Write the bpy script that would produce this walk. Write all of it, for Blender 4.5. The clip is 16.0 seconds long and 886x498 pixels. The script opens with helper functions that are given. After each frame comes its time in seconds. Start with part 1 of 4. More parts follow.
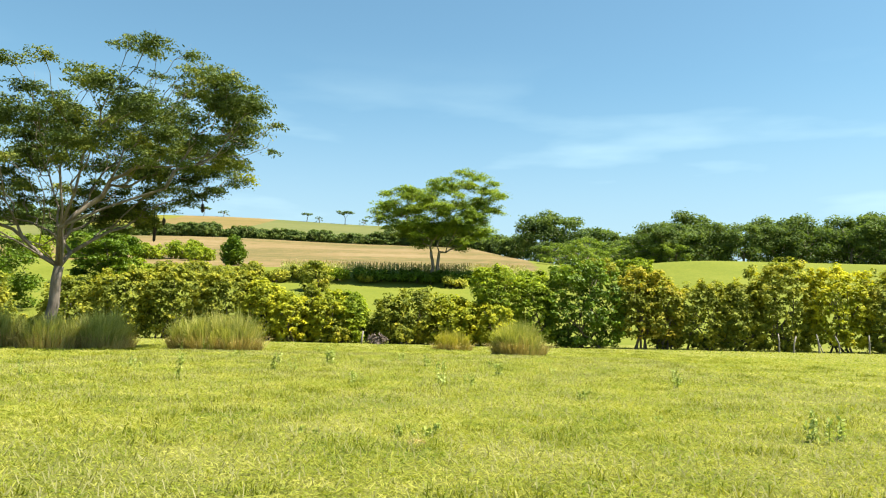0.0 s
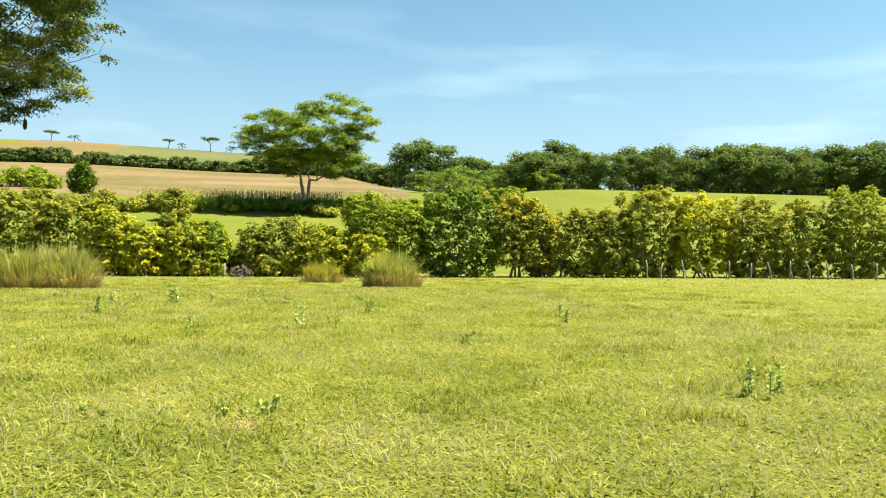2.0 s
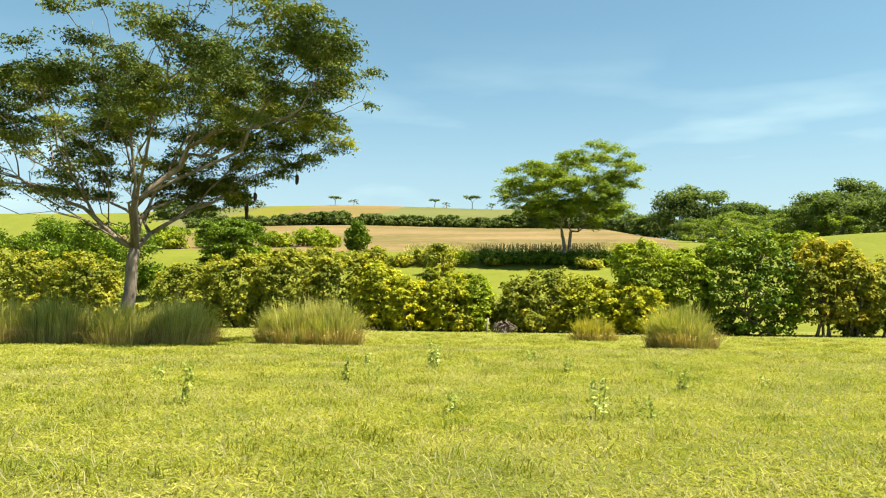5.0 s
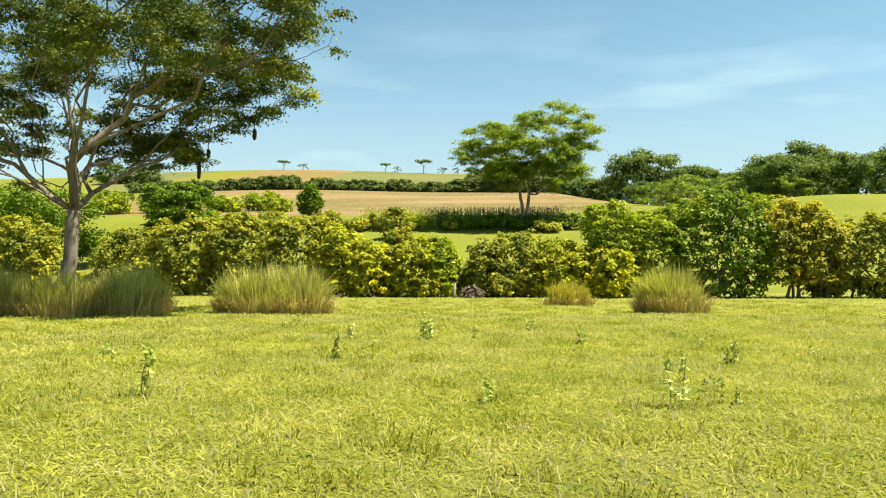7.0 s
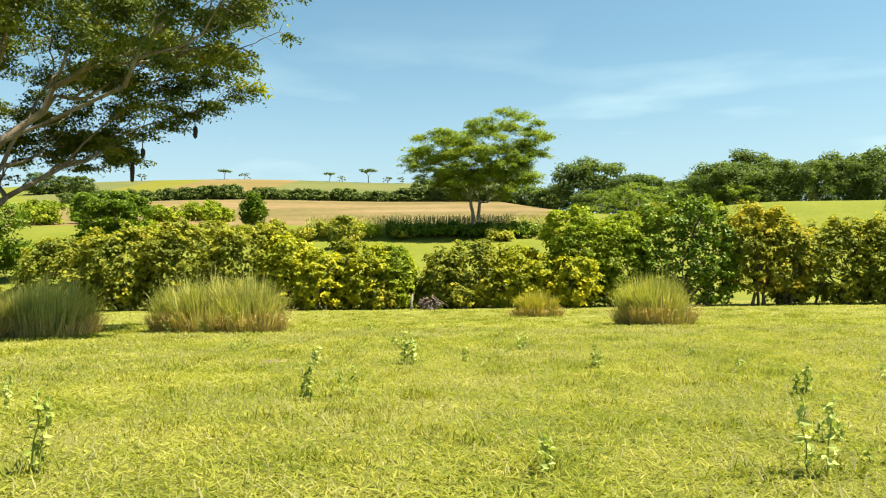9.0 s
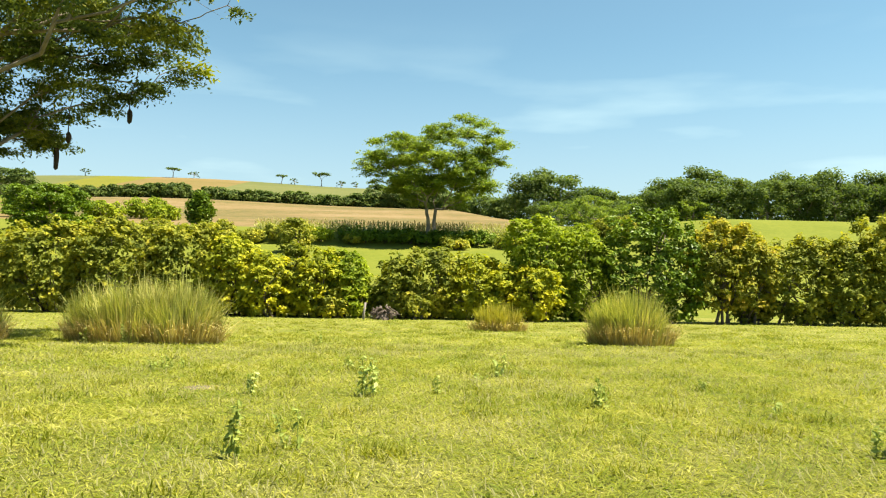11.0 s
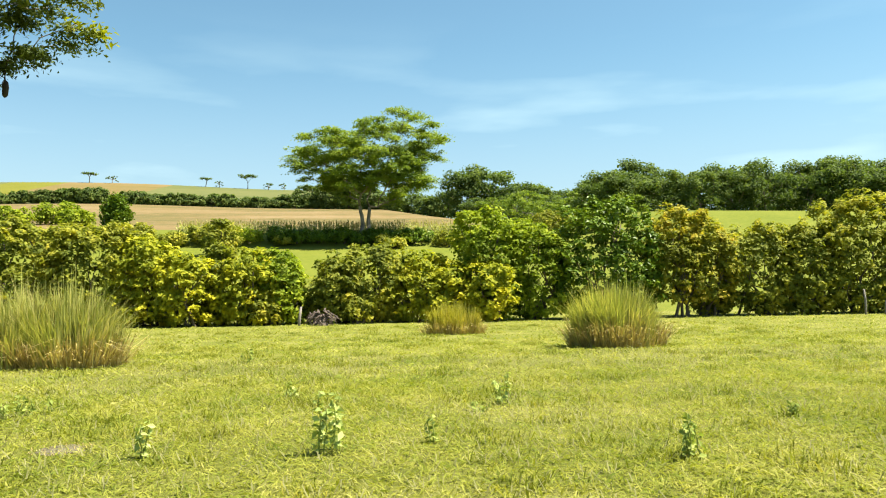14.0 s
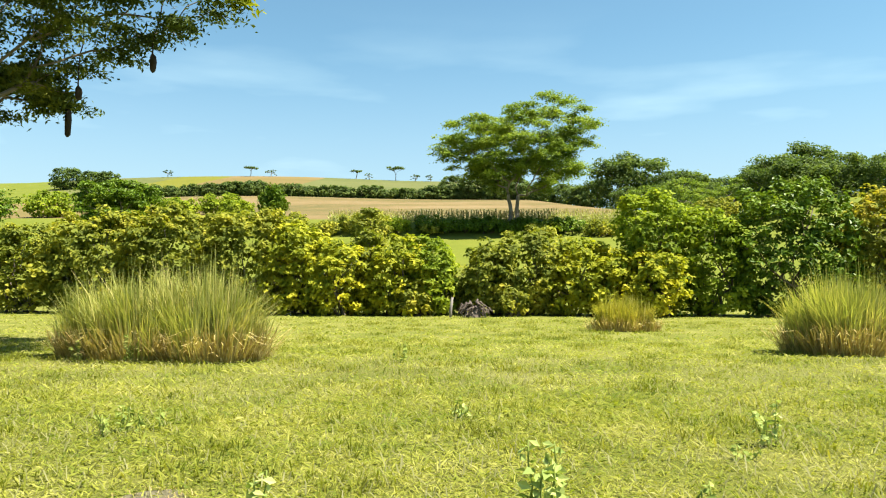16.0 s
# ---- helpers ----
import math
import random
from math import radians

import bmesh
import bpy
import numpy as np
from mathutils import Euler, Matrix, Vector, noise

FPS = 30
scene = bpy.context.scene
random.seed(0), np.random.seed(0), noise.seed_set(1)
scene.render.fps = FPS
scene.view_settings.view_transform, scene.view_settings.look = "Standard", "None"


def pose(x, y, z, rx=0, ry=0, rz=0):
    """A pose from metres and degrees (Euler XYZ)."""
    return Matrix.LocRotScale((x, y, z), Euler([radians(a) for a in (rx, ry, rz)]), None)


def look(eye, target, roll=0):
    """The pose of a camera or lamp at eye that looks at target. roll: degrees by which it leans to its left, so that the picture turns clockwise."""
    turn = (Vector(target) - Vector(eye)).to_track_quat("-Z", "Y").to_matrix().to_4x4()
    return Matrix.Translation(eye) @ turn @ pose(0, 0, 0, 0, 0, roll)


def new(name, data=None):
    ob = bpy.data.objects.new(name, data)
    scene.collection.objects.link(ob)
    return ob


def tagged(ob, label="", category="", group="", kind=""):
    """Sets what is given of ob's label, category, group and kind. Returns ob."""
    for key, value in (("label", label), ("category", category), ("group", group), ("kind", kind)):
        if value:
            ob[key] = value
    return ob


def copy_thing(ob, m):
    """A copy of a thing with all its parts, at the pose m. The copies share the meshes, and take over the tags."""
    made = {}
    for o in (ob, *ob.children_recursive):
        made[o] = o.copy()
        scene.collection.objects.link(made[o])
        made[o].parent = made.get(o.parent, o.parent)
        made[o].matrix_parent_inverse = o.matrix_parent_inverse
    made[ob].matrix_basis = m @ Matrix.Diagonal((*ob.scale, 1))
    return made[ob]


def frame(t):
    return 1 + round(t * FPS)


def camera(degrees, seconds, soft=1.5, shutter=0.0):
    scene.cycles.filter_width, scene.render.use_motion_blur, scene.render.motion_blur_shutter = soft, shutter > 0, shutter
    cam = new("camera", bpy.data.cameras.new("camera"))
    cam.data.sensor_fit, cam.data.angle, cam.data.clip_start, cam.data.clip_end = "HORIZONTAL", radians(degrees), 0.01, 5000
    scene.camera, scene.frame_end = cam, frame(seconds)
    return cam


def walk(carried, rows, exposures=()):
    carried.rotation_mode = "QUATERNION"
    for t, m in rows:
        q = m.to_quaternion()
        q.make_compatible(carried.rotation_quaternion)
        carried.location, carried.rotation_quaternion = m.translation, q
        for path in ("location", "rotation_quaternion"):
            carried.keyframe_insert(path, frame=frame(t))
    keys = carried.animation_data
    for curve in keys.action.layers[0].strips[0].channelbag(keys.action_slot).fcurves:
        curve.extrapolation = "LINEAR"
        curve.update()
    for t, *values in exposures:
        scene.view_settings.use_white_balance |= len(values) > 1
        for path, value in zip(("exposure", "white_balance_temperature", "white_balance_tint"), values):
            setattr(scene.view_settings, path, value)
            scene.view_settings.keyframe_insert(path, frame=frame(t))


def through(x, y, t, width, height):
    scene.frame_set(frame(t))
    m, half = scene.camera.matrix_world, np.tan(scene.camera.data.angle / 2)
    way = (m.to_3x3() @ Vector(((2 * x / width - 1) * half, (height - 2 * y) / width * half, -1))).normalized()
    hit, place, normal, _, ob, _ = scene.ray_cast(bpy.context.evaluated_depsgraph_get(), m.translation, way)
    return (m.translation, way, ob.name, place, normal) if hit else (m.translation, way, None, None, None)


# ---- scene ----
cam = camera(60.4, 16.0, soft=1.1)
PATH = [
    (0, (0.366, 1.727, 1.194), (0.392, 3.718, 1.386), 1.3),
    (0.5, (0.323, 2.34, 1.224), (0.466, 4.332, 1.337), 1.2),
    (1, (0.436, 2.961, 1.209), (0.616, 4.951, 1.273), 1.1),
    (1.5, (0.594, 3.464, 1.253), (0.953, 5.431, 1.293), 0.3),
    (2, (0.663, 4.095, 1.226), (1.021, 6.063, 1.239), 0.6),
    (2.5, (0.673, 4.777, 1.258), (0.985, 6.752, 1.284), -0.8),
    (3, (0.634, 5.347, 1.284), (0.899, 7.329, 1.317), -1.3),
    (3.5, (0.538, 5.935, 1.334), (0.743, 7.922, 1.438), -1.2),
    (4, (0.434, 6.591, 1.348), (0.547, 8.583, 1.482), -1.0),
    (4.5, (0.25, 7.453, 1.26), (0.05, 9.437, 1.406), 0.3),
    (4.7, (0.226, 7.701, 1.25), (-0.084, 9.671, 1.401), 0.6),
    (6.8, (-0.885, 9.727, 1.223), (-1.096, 11.715, 1.287), 0.3),
    (7, (-0.977, 9.921, 1.219), (-1.157, 11.912, 1.275), 0.05),
    (7.5, (-1.237, 10.544, 1.199), (-1.414, 12.535, 1.254), -0.1),
    (8, (-1.49, 11.2, 1.196), (-1.662, 13.191, 1.271), -0.45),
    (8.5, (-1.704, 11.668, 1.194), (-1.781, 13.663, 1.302), -0.4),
    (9, (-1.818, 12.204, 1.239), (-1.852, 14.202, 1.32), -0.55),
    (9.2, (-1.855, 12.39, 1.221), (-1.841, 14.388, 1.309), -0.3),
    (11.3, (-2.135, 14.749, 1.368), (-2.029, 16.744, 1.47), 1.1),
    (11.5, (-2.156, 14.957, 1.393), (-2.03, 16.953, 1.427), 0.9),
    (12, (-2.294, 15.49, 1.348), (-2.133, 17.483, 1.372), 0.1),
    (12.5, (-2.396, 16.146, 1.311), (-2.234, 18.14, 1.308), -0.9),
    (13, (-2.5, 16.634, 1.312), (-2.205, 18.612, 1.308), -1.4),
    (13.5, (-2.52, 17.268, 1.284), (-2.264, 19.248, 1.4), -0.9),
    (14, (-2.489, 17.86, 1.27), (-2.216, 19.838, 1.373), -0.7),
    (14.5, (-2.517, 18.503, 1.238), (-2.344, 20.493, 1.339), -0.6),
    (15, (-2.624, 19.132, 1.275), (-2.558, 21.13, 1.355), -0.1),
    (15.5, (-2.769, 19.789, 1.271), (-2.779, 21.789, 1.311), 0.1),
    (16, (-2.886, 20.411, 1.234), (-2.989, 22.407, 1.316), 0.1),
]
LIGHT = [(0, 1.76, 6500, 10), (1.5, 1.76, 6600, 10), (3, 1.76, 6850, 10), (7.5, 1.76, 7150, 10), (9, 1.76, 7050, 10), (12.5, 1.76, 6900, 10), (14.5, 1.76, 6600, 10), (16, 1.76, 6500, 10)]
walk(cam, [(t, look(eye, target, roll)) for t, eye, target, roll in PATH], LIGHT)

# ---- world, sun, exposure ----
SUN_ELEV, SUN_AZ = radians(63), radians(101)   # azimuth clockwise from straight ahead (+y)
sun_dir = Vector((math.sin(SUN_AZ) * math.cos(SUN_ELEV), math.cos(SUN_AZ) * math.cos(SUN_ELEV), math.sin(SUN_ELEV)))


def make_world():
    w = bpy.data.worlds.new("sky")
    scene.world = w
    w.use_nodes = True
    nt = w.node_tree
    bg = nt.nodes["Background"]
    sky = nt.nodes.new("ShaderNodeTexSky")
    sky.sky_type = "NISHITA"
    sky.sun_disc = False
    sky.sun_elevation, sky.sun_rotation = SUN_ELEV, SUN_AZ
    sky.altitude, sky.air_density, sky.dust_density, sky.ozone_density = 300, 1.0, 0.8, 1.6
    # thin high cirrus, stretched sideways
    tc = nt.nodes.new("ShaderNodeTexCoord")
    mp = nt.nodes.new("ShaderNodeMapping")
    mp.inputs["Scale"].default_value = (2.2, 2.2, 11.0)
    mp.inputs["Rotation"].default_value = (0, radians(-7), 0)
    mp.inputs["Location"].default_value = (0.35, 0.1, 0.4)
    no = nt.nodes.new("ShaderNodeTexNoise")
    no.inputs["Scale"].default_value, no.inputs["Detail"].default_value, no.inputs["Roughness"].default_value = 1.6, 5, 0.45
    ramp = nt.nodes.new("ShaderNodeValToRGB")
    ramp.color_ramp.elements[0].position, ramp.color_ramp.elements[1].position = 0.53, 0.9
    sep = nt.nodes.new("ShaderNodeSeparateXYZ")
    band = nt.nodes.new("ShaderNodeMapRange")
    band.interpolation_type = "SMOOTHSTEP"
    for k, v in (("From Min", 0.36), ("From Max", 0.16), ("To Min", 0.0), ("To Max", 0.55)):
        band.inputs[k].default_value = v
    mul = nt.nodes.new("ShaderNodeMath")
    mul.operation = "MULTIPLY"
    mix = nt.nodes.new("ShaderNodeMix")
    mix.data_type = "RGBA"
    mix.inputs["B"].default_value = (8.2, 8.0, 8.6, 1)
    L = nt.links.new
    L(tc.outputs["Generated"], mp.inputs["Vector"])
    L(mp.outputs["Vector"], no.inputs["Vector"])
    L(no.outputs["Fac"], ramp.inputs["Fac"])
    L(tc.outputs["Generated"], sep.inputs["Vector"])
    L(sep.outputs["Z"], band.inputs["Value"])
    L(ramp.outputs["Color"], mul.inputs[0])
    L(band.outputs["Result"], mul.inputs[1])
    L(mul.outputs["Value"], mix.inputs["Factor"])
    # pale haze towards the horizon
    low = nt.nodes.new("ShaderNodeMapRange")
    low.interpolation_type = "SMOOTHSTEP"
    for k, v in (("From Min", -0.05), ("From Max", 0.32), ("To Min", 0.82), ("To Max", 0.0)):
        low.inputs[k].default_value = v
    L(sep.outputs["Z"], low.inputs["Value"])
    haze = nt.nodes.new("ShaderNodeMix")
    haze.data_type = "RGBA"
    haze.inputs["B"].default_value = (3.95, 3.6, 4.8, 1)
    L(low.outputs["Result"], haze.inputs["Factor"])
    L(sky.outputs["Color"], haze.inputs["A"])
    L(haze.outputs["Result"], mix.inputs["A"])
    tint = nt.nodes.new("ShaderNodeMix")
    tint.data_type = "RGBA"
    tint.blend_type = "MULTIPLY"
    tint.inputs["Factor"].default_value = 1
    tint.inputs["B"].default_value = (0.83, 1.09, 0.99, 1)
    L(mix.outputs["Result"], tint.inputs["A"])
    L(tint.outputs["Result"], bg.inputs["Color"])
    bg.inputs["Strength"].default_value = 0.0545


make_world()
sun = new("sun", bpy.data.lights.new("sun", "SUN"))
sun.data.energy, sun.data.angle, sun.data.color = 4.8, radians(0.53), (1.0, 0.95, 0.82)
sun.matrix_world = look(sun_dir * 80, (0, 0, 0))


# ---- materials ----
def base_material(name):
    m = bpy.data.materials.new(name)
    m.use_nodes = True
    nt = m.node_tree
    return m, nt, nt.nodes["Principled BSDF"], nt.nodes["Material Output"]


def ramp_of(nt, colours):
    r = nt.nodes.new("ShaderNodeValToRGB")
    els = r.color_ramp.elements
    while len(els) < len(colours):
        els.new(0.5)
    for e, (p, c) in zip(els, colours):
        e.position, e.color = p, (*c, 1)
    return r


def noise_node(nt, scale, detail=4, rough=0.6, coord="Object", stretch=(1, 1, 1)):
    tc = nt.nodes.new("ShaderNodeTexCoord")
    mp = nt.nodes.new("ShaderNodeMapping")
    mp.inputs["Scale"].default_value = stretch
    n = nt.nodes.new("ShaderNodeTexNoise")
    n.inputs["Scale"].default_value, n.inputs["Detail"].default_value, n.inputs["Roughness"].default_value = scale, detail, rough
    nt.links.new(tc.outputs[coord], mp.inputs["Vector"])
    nt.links.new(mp.outputs["Vector"], n.inputs["Vector"])
    return n


def leaf_material(name, colours, patch=0.35, scale=0.5, through=0.4, rough=0.65):
    """Leaves: colour by leaf and by patch, part of the light passing through."""
    m, nt, p, out = base_material(name)
    L = nt.links.new
    geo = nt.nodes.new("ShaderNodeNewGeometry")
    n = noise_node(nt, scale, 3)
    clump = noise_node(nt, scale * 5.5, 2)
    both = nt.nodes.new("ShaderNodeMix")
    both.data_type = "FLOAT"
    both.inputs["Factor"].default_value = 0.45
    L(n.outputs["Fac"], both.inputs["A"])
    L(clump.outputs["Fac"], both.inputs["B"])
    a = nt.nodes.new("ShaderNodeMath")
    a.operation = "MULTIPLY_ADD"
    a.inputs[1].default_value = 1 - patch
    b = nt.nodes.new("ShaderNodeMapRange")
    for k, v in (("From Min", 0.4), ("From Max", 0.6), ("To Min", 0.0), ("To Max", patch)):
        b.inputs[k].default_value = v
    L(both.outputs["Result"], b.inputs["Value"])
    L(geo.outputs["Random Per Island"], a.inputs[0])
    L(b.outputs["Result"], a.inputs[2])
    r = ramp_of(nt, colours)
    L(a.outputs["Value"], r.inputs["Fac"])
    L(r.outputs["Color"], p.inputs["Base Color"])
    p.inputs["Roughness"].default_value = rough
    p.inputs["Specular IOR Level"].default_value = 0.12
    t = nt.nodes.new("ShaderNodeBsdfTranslucent")
    g = nt.nodes.new("ShaderNodeMix")
    g.data_type = "RGBA"
    g.blend_type = "MULTIPLY"
    g.inputs["Factor"].default_value = 1
    g.inputs["B"].default_value = (1.15, 1.2, 0.5, 1)
    L(r.outputs["Color"], g.inputs["A"])
    L(g.outputs["Result"], t.inputs["Color"])
    mx = nt.nodes.new("ShaderNodeMixShader")
    mx.inputs["Fac"].default_value = through
    L(p.outputs["BSDF"], mx.inputs[1])
    L(t.outputs["BSDF"], mx.inputs[2])
    L(mx.outputs["Shader"], out.inputs["Surface"])
    return m


def soil_material(name, colours, scale_a, scale_b, bump=0.4, stretch=(1, 1, 1), rough=0.95):
    """Ground cover: two scales of noise through one ramp, with relief."""
    m, nt, p, out = base_material(name)
    L = nt.links.new
    a = noise_node(nt, scale_a, 5, 0.65, stretch=stretch)
    b = noise_node(nt, scale_b, 5, 0.7, stretch=stretch)
    mx = nt.nodes.new("ShaderNodeMix")
    mx.data_type = "FLOAT"
    mx.inputs["Factor"].default_value = 0.5
    L(a.outputs["Fac"], mx.inputs["A"])
    L(b.outputs["Fac"], mx.inputs["B"])
    r = ramp_of(nt, colours)
    L(mx.outputs["Result"], r.inputs["Fac"])
    L(r.outputs["Color"], p.inputs["Base Color"])
    bp = nt.nodes.new("ShaderNodeBump")
    bp.inputs["Strength"].default_value, bp.inputs["Distance"].default_value = bump, 0.05
    L(b.outputs["Fac"], bp.inputs["Height"])
    L(bp.outputs["Normal"], p.inputs["Normal"])
    p.inputs["Roughness"].default_value = rough
    p.inputs["Specular IOR Level"].default_value = 0.1
    return m


def bark_material(name, dark, light, scale=6):
    m, nt, p, out = base_material(name)
    L = nt.links.new
    a = noise_node(nt, scale, 6, 0.7, stretch=(1, 1, 0.25))
    b = noise_node(nt, 0.9, 3)
    mx = nt.nodes.new("ShaderNodeMix")
    mx.data_type = "FLOAT"
    mx.inputs["Factor"].default_value = 0.4
    L(a.outputs["Fac"], mx.inputs["A"])
    L(b.outputs["Fac"], mx.inputs["B"])
    r = ramp_of(nt, ((0.35, dark), (0.65, light)))
    L(mx.outputs["Result"], r.inputs["Fac"])
    L(r.outputs["Color"], p.inputs["Base Color"])
    bp = nt.nodes.new("ShaderNodeBump")
    bp.inputs["Strength"].default_value, bp.inputs["Distance"].default_value = 0.6, 0.03
    L(a.outputs["Fac"], bp.inputs["Height"])
    L(bp.outputs["Normal"], p.inputs["Normal"])
    p.inputs["Roughness"].default_value = 0.9
    return m


M_FIELD = soil_material("pasture_thatch", ((0.3, (0.0792, 0.0991, 0.0149)), (0.5, (0.149, 0.156, 0.0278)), (0.7, (0.251, 0.237, 0.0743))), 0.6, 34.0, 0.9)
M_MEADOW = soil_material("meadow_sward", ((0.3, (0.0785, 0.0984, 0.0114)), (0.5, (0.109, 0.126, 0.0156)), (0.7, (0.15, 0.151, 0.0233))), 0.12, 2.0, 0.6)
M_STUBBLE = soil_material("dry_stubble", ((0.4, (0.0748, 0.0714, 0.0224)), (0.48, (0.119, 0.0952, 0.0352)), (0.53, (0.154, 0.108, 0.0464)), (0.6, (0.185, 0.136, 0.068))), 0.03, 0.55, 1.0, (0.528, 0.935, 0.8))
M_FALLOW = soil_material("mixed_fallow", ((0.3, (0.0925, 0.0814, 0.0222)), (0.5, (0.139, 0.104, 0.037)), (0.7, (0.195, 0.126, 0.0592))), 0.02, 0.3, 0.6, (0.4, 1.5, 1))
M_CROP = soil_material("green_crop", ((0.3, (0.0673, 0.0799, 0.0241)), (0.5, (0.0962, 0.104, 0.0337)), (0.7, (0.135, 0.128, 0.0481))), 0.03, 0.5, 0.6, (0.4, 1.5, 1))
M_YELLOW = soil_material("flowering_crop", ((0.3, (0.0903, 0.0962, 0.0133)), (0.6, (0.133, 0.128, 0.0166))), 0.05, 0.8, 0.5)

M_GRASS = leaf_material("grass_blades", ((0.0, (0.11, 0.155, 0.019)), (0.3, (0.189, 0.218, 0.028)), (0.65, (0.281, 0.284, 0.045)), (1.0, (0.389, 0.362, 0.115))), 0.45, 0.6, 0.4)
M_LITTER = leaf_material("dry_grass_litter", ((0.0, (0.17, 0.169, 0.0622)), (1.0, (0.266, 0.252, 0.114))), 0.2, 1.0, 0.3)
M_TUFT = leaf_material("tuft_blades", ((0.0, (0.102, 0.129, 0.014)), (0.6, (0.196, 0.21, 0.0234)), (1.0, (0.334, 0.295, 0.0468))), 0.4, 0.6, 0.4)
M_TUSSOCK = leaf_material("tussock_blades", ((0.0, (0.19, 0.225, 0.05)), (0.45, (0.33, 0.34, 0.09)), (0.75, (0.47, 0.43, 0.14)), (1.0, (0.6, 0.48, 0.2))), 0.3, 0.8, 0.35)
M_TUSSOCK_DRY = leaf_material("dry_tussock_blades", ((0.0, (0.197, 0.211, 0.0255)), (0.4, (0.366, 0.34, 0.0511)), (1.0, (0.592, 0.481, 0.12))), 0.25, 0.8, 0.3)
M_STRAW = leaf_material("dead_straw", ((0.0, (0.23, 0.166, 0.0616)), (0.5, (0.413, 0.32, 0.124)), (1.0, (0.598, 0.498, 0.212))), 0.2, 0.8, 0.25, 0.7)

M_YELLOW_LEAF = leaf_material("yellow_green_leaves", ((0.0, (0.142, 0.177, 0.0149)), (0.35, (0.293, 0.306, 0.0225)), (0.75, (0.468, 0.429, 0.0263)), (1.0, (0.585, 0.504, 0.0337))), 0.84, 0.4)
M_LIME_LEAF = leaf_material("olive_green_leaves", ((0.0, (0.0925, 0.121, 0.0186)), (0.5, (0.235, 0.247, 0.0309)), (0.85, (0.382, 0.353, 0.0412)), (1.0, (0.494, 0.418, 0.0495))), 0.84, 0.4)
M_GREEN_LEAF = leaf_material("green_leaves", ((0.0, (0.0796, 0.126, 0.0117)), (0.5, (0.199, 0.258, 0.0187)), (1.0, (0.385, 0.418, 0.0281))), 0.65, 0.4)
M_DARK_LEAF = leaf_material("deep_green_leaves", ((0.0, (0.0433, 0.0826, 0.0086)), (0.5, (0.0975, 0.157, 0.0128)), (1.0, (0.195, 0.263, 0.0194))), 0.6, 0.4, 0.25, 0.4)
M_RUST_LEAF = leaf_material("rusty_olive_leaves", ((0.0, (0.103, 0.117, 0.0173)), (0.4, (0.23, 0.24, 0.0259)), (0.8, (0.414, 0.33, 0.038)), (1.0, (0.507, 0.371, 0.0553))), 0.84, 0.4)
M_PALE_LEAF = leaf_material("pale_green_leaves", ((0.0, (0.0997, 0.131, 0.0128)), (0.5, (0.25, 0.278, 0.0288)), (1.0, (0.435, 0.431, 0.0639))), 0.35, 0.5)
M_FEATHER = leaf_material("feathery_leaflets", ((0.0, (0.036, 0.056, 0.018)), (0.5, (0.082, 0.115, 0.026)), (0.85, (0.15, 0.17, 0.03)), (1.0, (0.23, 0.23, 0.032))), 0.82, 0.3, 0.22)
M_FEATHER_FAR = leaf_material("acacia_leaflets", ((0.0, (0.0805, 0.128, 0.024)), (0.5, (0.168, 0.234, 0.0351)), (1.0, (0.308, 0.355, 0.0499))), 0.6, 0.2)
M_TIP = leaf_material("fresh_yellow_leaflets", ((0.0, (0.148, 0.178, 0.0111)), (1.0, (0.296, 0.296, 0.0148))), 0.3, 1.0)
M_WOODS = leaf_material("woodland_leaves", ((0.0, (0.045, 0.0745, 0.024)), (0.5, (0.0938, 0.138, 0.036)), (1.0, (0.188, 0.235, 0.054))), 0.65, 0.1)
M_WEED = leaf_material("weed_leaves", ((0.0, (0.18, 0.237, 0.054)), (0.6, (0.35, 0.406, 0.119)), (1.0, (0.529, 0.564, 0.205))), 0.2, 2.0, 0.3)
M_WEED_DARK = leaf_material("dark_weed_leaves", ((0.0, (0.127, 0.177, 0.036)), (0.7, (0.276, 0.329, 0.072)), (1.0, (0.46, 0.476, 0.132))), 0.2, 2.0, 0.3)
M_CORN = leaf_material("maize_leaves", ((0.0, (0.186, 0.223, 0.0525)), (0.6, (0.334, 0.345, 0.118)), (1.0, (0.538, 0.487, 0.223))), 0.3, 0.3)
M_TASSEL = leaf_material("maize_tassels", ((0.0, (0.298, 0.269, 0.0936)), (1.0, (0.438, 0.378, 0.167))), 0.2, 1.0)
M_SOIL = soil_material("dry_grey_soil", ((0.3, (0.0888, 0.0777, 0.0444)), (0.7, (0.192, 0.17, 0.104))), 3.0, 25.0, 0.8)
M_BARK = bark_material("grey_brown_limb_bark", (0.075, 0.058, 0.042), (0.24, 0.195, 0.15))
M_BARK_FAR = bark_material("grey_brown_bark", (0.096, 0.08, 0.056), (0.24, 0.2, 0.152))
M_STEM = bark_material("shrub_bark", (0.056, 0.044, 0.032), (0.16, 0.128, 0.088))
M_POST = bark_material("weathered_post_wood", (0.128, 0.112, 0.092), (0.288, 0.256, 0.216), 14)
M_DEAD = bark_material("dead_wood", (0.055, 0.04, 0.03), (0.16, 0.12, 0.095), 12)
M_POD = bark_material("brown_pod", (0.016, 0.012, 0.0096), (0.04, 0.028, 0.0224), 14)


